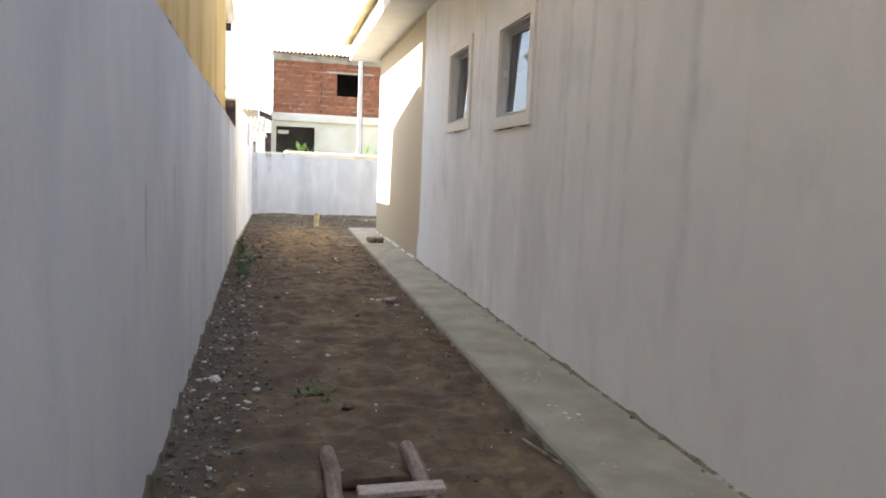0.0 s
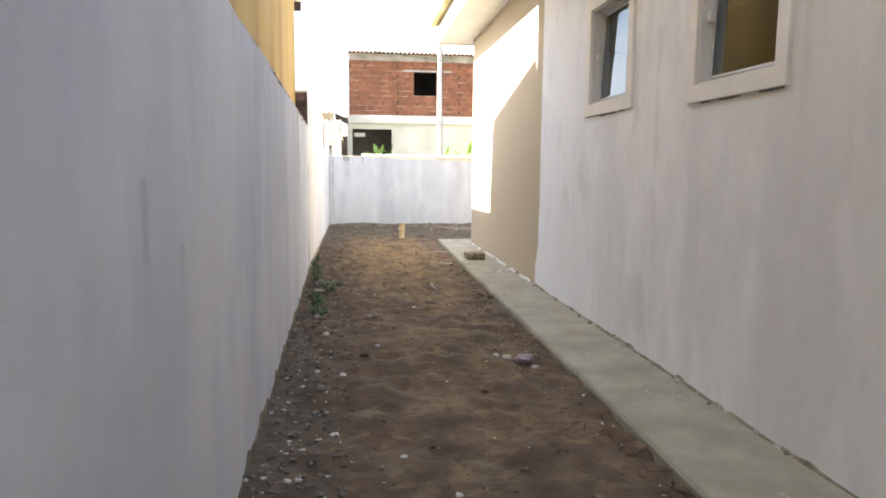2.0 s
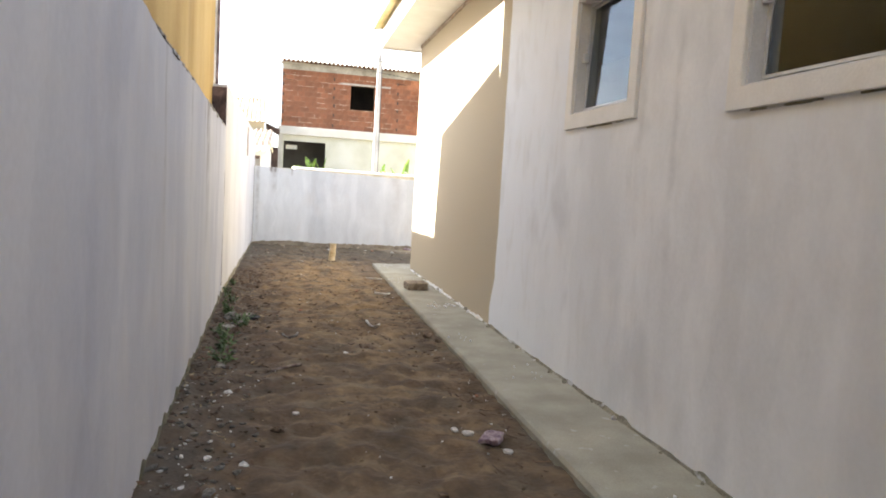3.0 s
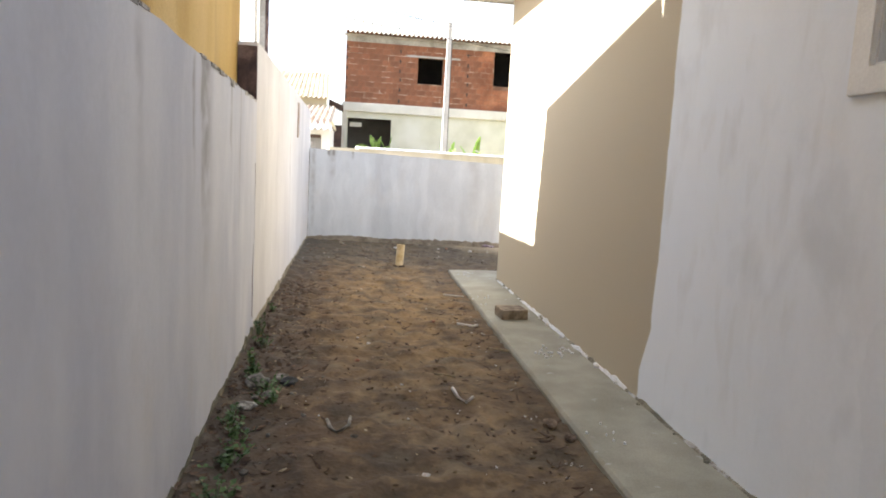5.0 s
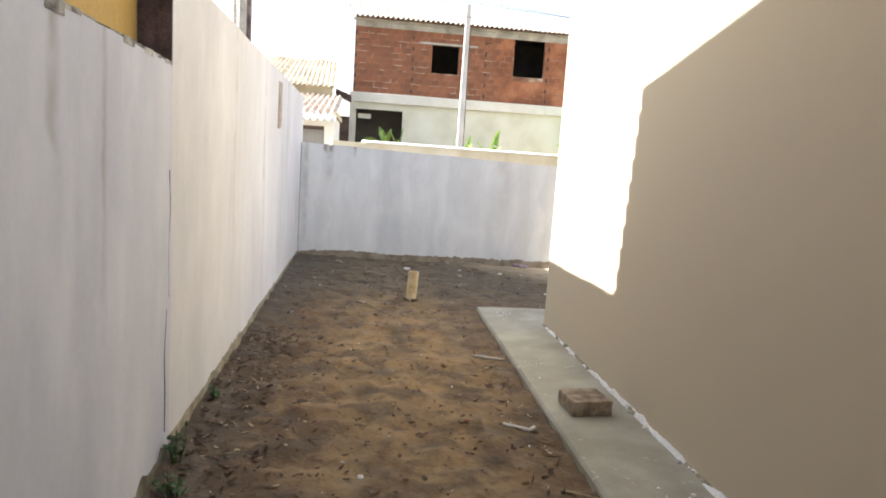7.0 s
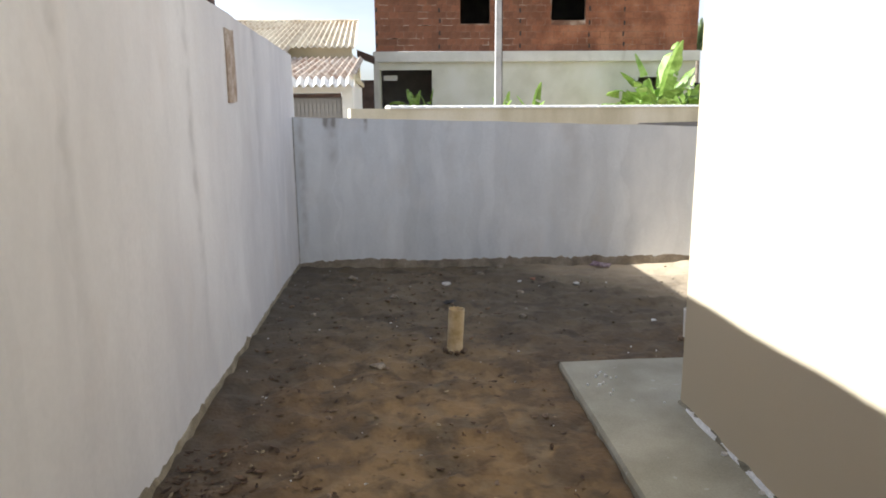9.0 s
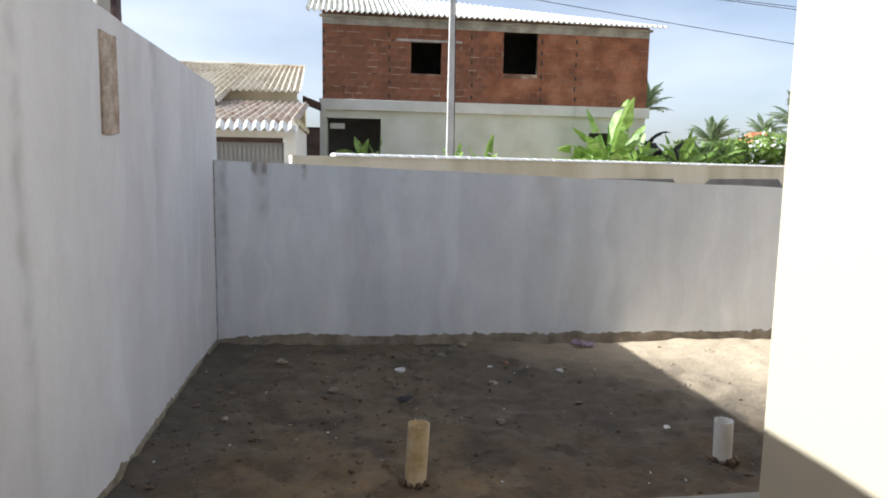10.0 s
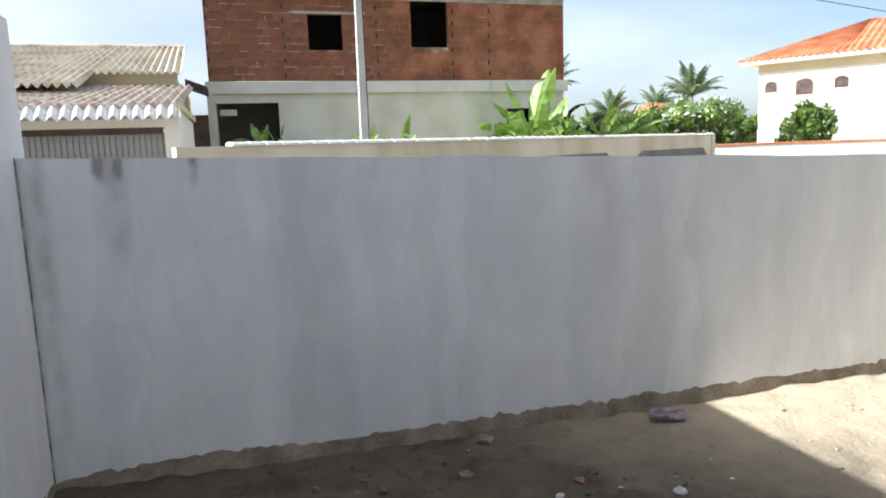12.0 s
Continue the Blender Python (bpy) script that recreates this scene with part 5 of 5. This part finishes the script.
for x, y, r in ((0.99, 0.11, 0.05), (1.8, -0.27, 0.035), (1.29, 1.45, 0.035), (1.88, 5.6, 0.06), (1.94, 5.41, 0.05), (2.14, 12.72, 0.05), (2.11, 13.8, 0.06), (1.87, 13.42, 0.045), (2.02, 11.96, 0.04), (0.9, 11.0, 0.06), (0.55, 8.3, 0.04), (1.6, 4.7, 0.035), (0.6, 3.3, 0.04), (1.3, 2.5, 0.035), (1.0, 12.6, 0.05), (0.6, 13.3, 0.05), (2.6, 12.2, 0.035), (0.35, 12.2, 0.035)):
    stone(x, y, r * 0.8, M_CLOD if y < 11 else M_SANDCLOD, "rough brown clod of earth", "clod", 0.55, "clods on the earth")
for x, y, r in ((0.17, 6.26, 0.085), (0.15, 5.86, 0.06), (0.3, 6.35, 0.05), (0.26, 6.05, 0.045), (0.2, 4.6, 0.04), (0.33, 2.6, 0.03), (0.22, 1.9, 0.035)):
    stone(x, y, r, M_STONE, "grey lump of broken mortar beside the wall", flat=0.5)
for x, y, r in ((1.5, 13.08, 0.045), (2.71, 12.95, 0.035), (3.03, 11.83, 0.03), (0.45, 2.9, 0.03), (0.7, 3.6, 0.022), (0.42, 1.9, 0.028), (0.95, 1.2, 0.02), (1.55, 3.3, 0.028), (1.62, 3.25, 0.035), (0.28, 3.0, 0.025), (0.75, 1.6, 0.022), (0.48, 0.5, 0.03), (0.9, 7.4, 0.022), (1.1, 5.0, 0.022), (2.2, 13.1, 0.022), (0.22, 0.75, 0.04), (1.75, 2.95, 0.03), (0.3, 4.0, 0.03)):
    stone(x, y, r, M_PALE, "small chip of white plaster", "plaster chip", 0.5, "plaster chips on the earth")
for x, y, r in ((1.5, 8.0, 0.02), (0.8, 6.9, 0.022), (2.35, 13.2, 0.03), (1.85, 3.9, 0.02)):
    stone(x, y, r, M_SHARD, "small red clay shard", "shard", 0.5, "clay shards on the earth")

# black rag, crumpled packet, bent pale stick, sticks
bm = rock_bm(0.062, 3.3, 0.2, 3)
for vv in bm.verts:
    vv.co *= 1 + 0.4 * noise.noise(vv.co * 22)
rag = tagged(part("rag", bm, M_RAG), "crumpled black rag on the earth", "rag")
rag.matrix_basis = pose(1.485, 12.42, 0.008, 0, 0, 20)
bm = rock_bm(0.065, 8.1, 0.35, 3)
for vv in bm.verts:
    vv.co *= 1 + 0.5 * noise.noise(vv.co * 16)
rag = tagged(part("rag", bm, M_RAG), "torn dark rag among rubble by the wall", "rag")
rag.matrix_basis = pose(0.36, 6.3, -0.01, 0, 0, 70)
bm = boxes((-0.095, 0.095, -0.055, 0.055, 0.0, 0.018), bevel=0.006)
bmesh.ops.subdivide_edges(bm, edges=bm.edges[:], cuts=3, use_grid_fill=True)
for vv in bm.verts:
    vv.co += Vector((noise.noise(vv.co * 25), noise.noise(vv.co * 25 + Vector((4, 0, 0))), abs(noise.noise(vv.co * 20)))) * 0.016
pk = tagged(part("packet", bm, M_PACK), "crumpled purple packet lying by the wall", "litter")
pk.matrix_basis = pose(3.17, 13.70, -0.005, 4, 3, -28)
bm = boxes((-0.07, 0.07, -0.05, 0.05, 0.0, 0.03), bevel=0.008)
bmesh.ops.subdivide_edges(bm, edges=bm.edges[:], cuts=3, use_grid_fill=True)
for vv in bm.verts:
    vv.co += Vector((noise.noise(vv.co * 25), noise.noise(vv.co * 25 + Vector((4, 0, 0))), abs(noise.noise(vv.co * 20)))) * 0.02
pk = tagged(part("packet", bm, M_PACK), "crumpled torn packet beside the walkway", "litter")
pk.matrix_basis = pose(1.70, 3.08, -0.02, 0, 0, 60)


def stick(pts, r, material, label):
    tagged(part("stick", tube(bmesh.new(), [(x, y, ground_z(x, y) + z) for x, y, z in pts], r, 7), material, smooth=True), label, "stick", "sticks on the earth")


stick([(1.40, 6.16, 0.012), (1.42, 6.05, 0.014), (1.46, 5.98, 0.012), (1.51, 6.02, 0.012)], 0.011, M_PALE, "bent pale stick on the earth")
stick([(0.62, 5.72, 0.01), (0.64, 5.58, 0.01), (0.68, 5.50, 0.01), (0.74, 5.60, 0.012), (0.75, 5.75, 0.01)], 0.01, M_STONE, "bent grey stick on the earth")
stick([(1.33, 6.55, 0.008), (1.47, 6.5, 0.01)], 0.009, M_DRY, "short dry stick on the earth")
stick([(1.78, 9.34, 0.008), (1.9, 9.28, 0.008), (1.99, 9.25, 0.008)], 0.01, M_PALE, "pale splinter on the earth")
stick([(0.55, 4.55, 0.008), (0.75, 4.62, 0.012)], 0.012, M_LOG, "short grey stick on the earth")
stick([(1.85, 7.25, 0.008), (2.0, 7.12, 0.01)], 0.009, M_DRY, "short dry stick on the earth")
stick([(1.72, 8.0, 0.008), (1.86, 7.93, 0.01), (1.9, 7.96, 0.01)], 0.012, M_PALE, "pale splinter on the earth")
stick([(1.9, -0.75, 0.01), (1.82, -0.6, 0.03), (1.78, -0.52, 0.05)], 0.009, M_LOG, "dark twig by the walkway edge")


def weed(x, y, count, size, spread, label="low green weed at the foot of the wall"):
    t = thing("weed", label, "weed", pose(x, y, ground_z(x, y)), "weeds along the wall foot")
    sv, lv, lf = bmesh.new(), [], []
    for k in range(count):
        a = random.uniform(0, 6.28)
        r = spread * random.random()
        top = Vector((math.cos(a) * r, math.sin(a) * r * 1.4, size * random.uniform(0.5, 1.0)))
        tube(sv, [(top.x * 0.3, top.y * 0.3, -0.01), (top.x * 0.7, top.y * 0.7, top.z * 0.6), top], 0.0025, 4, caps=False)
        for j in range(7):
            p = top * random.uniform(0.35, 1.0)
            u = Vector((random.gauss(0, 1), random.gauss(0, 1), random.gauss(0.2, 0.5))).normalized()
            w = u.cross(Vector((0, 0, 1)) + Vector((random.gauss(0, 0.4), random.gauss(0, 0.4), 0))).normalized()
            l = random.uniform(0.018, 0.038)
            b = len(lv)
            lv += [p, p + u * l * 0.5 + w * l * 0.35, p + u * l, p + u * l * 0.5 - w * l * 0.35]
            lf.append((b, b + 1, b + 2, b + 3))
    part("stem_tuft", sv, M_LEAF, t)
    part_py("foliage", lv, lf, M_LEAF, t)


random.seed(21)
for x, y, c, s, sp in ((0.10, 5.6, 8, 0.09, 0.14), (0.17, 5.2, 18, 0.08, 0.18), (0.2, 4.75, 14, 0.06, 0.18), (0.02, 7.5, 10, 0.17, 0.07), (0.10, 7.15, 10, 0.12, 0.1), (0.06, 6.7, 8, 0.1, 0.06), (0.14, 5.45, 8, 0.08, 0.14), (0.04, 8.3, 6, 0.09, 0.05), (0.85, 0.36, 16, 0.012, 0.22), (0.3, 5.9, 10, 0.07, 0.12), (0.24, 6.15, 16, 0.09, 0.16), (0.12, 6.45, 12, 0.1, 0.1)):
    weed(x, y, c, s, sp)


def scatter_stuff(name, label, material, n, area, rmin, rmax, seed, flat=0.6, dens=None):
    random.seed(seed)
    bm = rock_bm(1.0, 1.7, flat, 1)
    bv = [v.co.copy() for v in bm.verts]
    bf = [tuple(v.index for v in f.verts) for f in bm.faces]
    bm.free()
    verts, faces = [], []
    k = 0
    while k < n:
        x, y = random.uniform(area[0], area[1]), random.uniform(area[2], area[3])
        if dens and random.random() > dens(x, y):
            continue
        r = rmin + (rmax - rmin) * random.random() ** 3
        m = pose(x, y, ground_z(x, y) + r * 0.15, 0, 0, random.uniform(0, 360)) @ Matrix.Diagonal((r, r * random.uniform(0.6, 1), r * random.uniform(0.6, 1), 1))
        b = len(verts)
        verts += [tuple(m @ p) for p in bv]
        faces += [tuple(b + i for i in f) for f in bf]
        k += 1
    tagged(part_py(name, verts, faces, material), label, "debris", kind="stuff")


near_wall = lambda x, y: math.exp(-((x - 0.15) / 0.28) ** 2) * (1.0 if y < 1.0 else max(0.12, 1.0 - (y - 1.0) / 4))
scatter_stuff("rubble", "grey plaster and mortar rubble along the wall foot", M_STONE, 2000, (0.0, 0.9, -3.0, 6.5), 0.004, 0.028, 31, dens=near_wall)
scatter_stuff("plaster_rubble", "chips of pale plaster along the wall foot", M_PALE, 300, (0.02, 0.75, -2.0, 4.5), 0.005, 0.024, 35, 0.55, dens=near_wall)
scatter_stuff("plaster_crumbs", "scattered crumbs of pale plaster", M_PALE, 260, (0.05, 3.6, -3.0, 13.9), 0.004, 0.014, 32, dens=lambda x, y: 1.0 if not (x > 1.85 and y < 10.95) else 0.0)
scatter_stuff("clods", "small clods of brown earth", M_DIRT, 2600, (0.0, 4.6, -3.0, 13.9), 0.004, 0.020, 33, dens=lambda x, y: 0.0 if (x > 1.9 and y < 10.95) else (1.0 if noise.noise(Vector((x * 1.5, y * 1.5, 0))) > 0 else 0.3))
scatter_stuff("straw", "dry straw and root scraps on the earth", M_DRY, 160, (0.1, 1.9, 3.5, 12.5), 0.006, 0.02, 34, 0.25)



def litter_stuff(name, label, material, n, area, lmin, lmax, slim, seed, dens):
    """Thin curled flakes and scraps lying on the earth."""
    random.seed(seed)
    verts, faces = [], []
    k = 0
    while k < n:
        x, y = random.uniform(area[0], area[1]), random.uniform(area[2], area[3])
        if random.random() > dens(x, y):
            continue
        k += 1
        l = random.uniform(lmin, lmax)
        w = l * random.uniform(0.5, 1.0) * slim
        m = pose(x, y, ground_z(x, y) + 0.007, random.uniform(-25, 25), random.uniform(-20, 20), random.uniform(0, 360))
        b = len(verts)
        for u, h, c in ((-1, 0.15, 0.004), (-0.4, 1.0, 0.0), (0.4, 0.9, 0.001), (1, 0.12, 0.006)):
            for side in (-1, 1):
                for up in (0.0, 0.002):
                    verts.append(tuple(m @ Vector((u * l / 2, side * h * w / 2, c + up + 0.12 * w * abs(h)))))
        for q in range(3):
            o = b + 4 * q
            faces += [(o, o + 4, o + 6, o + 2), (o + 1, o + 3, o + 7, o + 5), (o, o + 1, o + 5, o + 4), (o + 2, o + 6, o + 7, o + 3)]
        e = b + 12
        faces += [(b, b + 2, b + 3, b + 1), (e, e + 1, e + 3, e + 2)]
    tagged(part_py(name, verts, faces, material), label, "debris", kind="stuff")


wall_side = lambda x, y: math.exp(-((x - 0.05) / 0.36) ** 2) * (0.25 if y < 4.2 else 1.0)
walk_side = lambda x, y: math.exp(-((x - 1.9) / 0.16) ** 2)
litter_stuff("leaf_litter", "dead brown leaves and scraps along the wall foot", M_LITTER, 900, (0.0, 1.0, 2.5, 10.0), 0.02, 0.06, 0.55, 61, wall_side)
litter_stuff("leaf_litter", "pale dry scraps among the dead leaves", M_DRY, 150, (0.0, 1.2, 2.5, 10.0), 0.015, 0.05, 0.4, 62, wall_side)
litter_stuff("twigs", "dark twigs and roots beside the walkway", M_LITTER, 220, (1.3, 1.93, 0.0, 9.5), 0.03, 0.09, 0.18, 63, walk_side)
scatter_stuff("clods", "larger clods of brown earth", M_CLOD, 420, (0.05, 1.9, 5.0, 13.6), 0.010, 0.034, 71, 0.55, dens=lambda x, y: 1.0 if noise.noise(Vector((x * 1.1, y * 1.1, 4))) > 0.05 else 0.2)
litter_stuff("leaf_litter", "dead brown leaves scattered over the earth", M_LITTER, 420, (0.1, 1.9, 5.0, 12.8), 0.015, 0.045, 0.5, 65, lambda x, y: 0.4)
litter_stuff("scraps", "small pale scraps beside the walkway", M_PALE, 40, (1.4, 1.92, 1.0, 8.5), 0.012, 0.03, 0.5, 64, walk_side)

# paint and mortar splashes on the walkway
def splash(x, y, n, spread, rmax, material, label):
    bm = bmesh.new()
    for _ in range(n):
        px, py = x + random.gauss(0, spread), y + random.gauss(0, spread * 1.6)
        px = min(max(px, 1.98), 2.52)
        r = random.uniform(0.3, 1.0) * rmax
        k = 7
        a0 = random.uniform(0, 6.28)
        vs = [bm.verts.new((px + r * random.uniform(0.5, 1.1) * math.cos(a0 + 6.283 * i / k), py + r * random.uniform(0.5, 1.5) * math.sin(a0 + 6.283 * i / k), 0.0215)) for i in range(k)]
        top = bmesh.ops.extrude_face_region(bm, geom=[bm.faces.new(vs)])
        for g in top["geom"]:
            if isinstance(g, bmesh.types.BMVert):
                g.co.z -= 0.012
    tagged(part("paint_splash", bm, material), label, "paint splash", "splashes on the walkway", kind="stuff")


random.seed(41)
for x, y, n, sp, r in ((2.27, 7.0, 14, 0.05, 0.016), (2.42, 7.05, 8, 0.03, 0.022), (2.3, 2.2, 5, 0.06, 0.012), (2.2, 0.5, 6, 0.06, 0.014), (2.15, -0.2, 7, 0.05, 0.02), (2.3, 4.3, 7, 0.08, 0.01), (2.25, 10.5, 12, 0.1, 0.012), (2.2, 9.0, 8, 0.1, 0.01), (2.15, 5.4, 6, 0.06, 0.01)):
    splash(x, y, n, sp, r, M_PAINTDROP, "white paint drips dried on the cement")

# lumps of mortar left along the house foot
for k in range(34):
    y = -3.0 + k * 0.385 + random.uniform(-0.12, 0.12)
    r = random.uniform(0.010, 0.022)
    ob = part("mortar_lump", rock_bm(r, k + 0.5, 0.8, 1), M_PALE if y > 5.9 or k % 4 == 0 else M_MORTAR)
    ob.matrix_basis = pose(HX - 0.05 + 0.0053 * y - random.uniform(0, 0.02), y, 0.012 + r * 0.4)
    tagged(ob, "dried lump of mortar at the wall foot", "mortar lump", "mortar lumps along the house")

# ---- bricks of the unfinished storey ----
random.seed(51)
bl, bh, gap = 0.37, 0.243, 0.017
bm = bmesh.new()
box(bm, 0, bl, -0.014, 0.02, 0, bh, bevel=0.0)
full = bpy.data.meshes.new("brick")
bm.to_mesh(full)
bm.free()
full.materials.append(M_BRICK)
count = 0
rest_v, rest_f = [], []
CUBE_F = [(3, 2, 1, 0), (4, 5, 6, 7), (0, 1, 5, 4), (1, 2, 6, 5), (2, 3, 7, 6), (3, 0, 4, 7)]
row = 0
z = ZS1 + 0.006
while z + bh <= ZB1 + 0.01:
    x = BX0 + 0.002 - (bl / 2 if row % 2 else 0)
    while x < BX1:
        spans = [(max(x, BX0), min(x + bl, BX1))]
        for (a, b, c, d) in OPEN:
            if z + bh > c + 0.03 and z < d - 0.03:
                spans = [s for (p, q) in spans for s in ((p, min(q, a)), (max(p, b), q)) if s[1] - s[0] > 0.04]
        for p, q in spans:
            if q - p < 0.04:
                continue
            dy = random.uniform(-0.005, 0.004)
            if p < 6.6 and count < 300:
                ob = link("brick", full, None, brick_house)
                ob.matrix_basis = pose(p, BY + dy, z) @ Matrix.Diagonal(((q - p) / bl, 1, 1, 1))
                count += 1
            else:
                b = len(rest_v)
                rest_v += [(p, BY - 0.014 + dy, z), (q, BY - 0.014 + dy, z), (q, BY + 0.02, z), (p, BY + 0.02, z), (p, BY - 0.014 + dy, z + bh), (q, BY - 0.014 + dy, z + bh), (q, BY + 0.02, z + bh), (p, BY + 0.02, z + bh)]
                rest_f += [tuple(b + i for i in fc) for fc in CUBE_F]
        x += bl + gap
    z += bh + gap
    row += 1
tagged(part_py("bricks", rest_v, rest_f, M_BRICK, brick_house), kind="stuff")
# anchor slots in vertical rows, their shade drawn as dark boxes
slot_me = None
for sx in (0.40, 2.95, 6.25, 9.15, 10.6):
    for k in range(6):
        if slot_me is None:
            slot = part("slot", boxes((-0.035, 0.035, -0.004, 0.01, 0, 0.17)), M_DARK, brick_house, "brickwork slot drawn as a dark box for its shade")
            slot_me = slot.data
        else:
            slot = link("slot", slot_me, None, brick_house)
        slot.matrix_basis = pose(sx + random.uniform(-0.02, 0.02), BY - 0.016, 4.2 + k * 0.47 + random.uniform(-0.05, 0.05))
# smears of pale mortar squeezed from the joints
mv, mf = [], []
for k in range(70):
    rr = random.choice((0, 1, 1, 3, 4, 5, 6, 7, 7, 8, 8, 9))
    z = ZS1 + 0.006 + rr * (bh + gap) + bh - 0.008
    x = BX0 + 0.1 + (6.4 * random.random() ** (2.0 if rr > 5 else 1.0))
    up = random.random() < 0.14
    w, h = (0.018, random.uniform(0.1, 0.22)) if up else (random.uniform(0.15, 0.45), random.uniform(0.010, 0.022))
    if any(a - 0.3 < x < b2 + 0.05 and c - 0.1 < z < d + 0.1 for a, b2, c, d in OPEN):
        continue
    b = len(mv)
    y0, y1 = BY - 0.024, BY - 0.01
    mv += [(x, y0, z), (x + w, y0, z), (x + w, y1, z), (x, y1, z), (x, y0, z + h), (x + w, y0, z + h), (x + w, y1, z + h), (x, y1, z + h)]
    mf += [tuple(b + i for i in fc) for fc in CUBE_F]
tagged(part_py("mortar_smears", mv, mf, M_SMEAR, brick_house), kind="stuff")
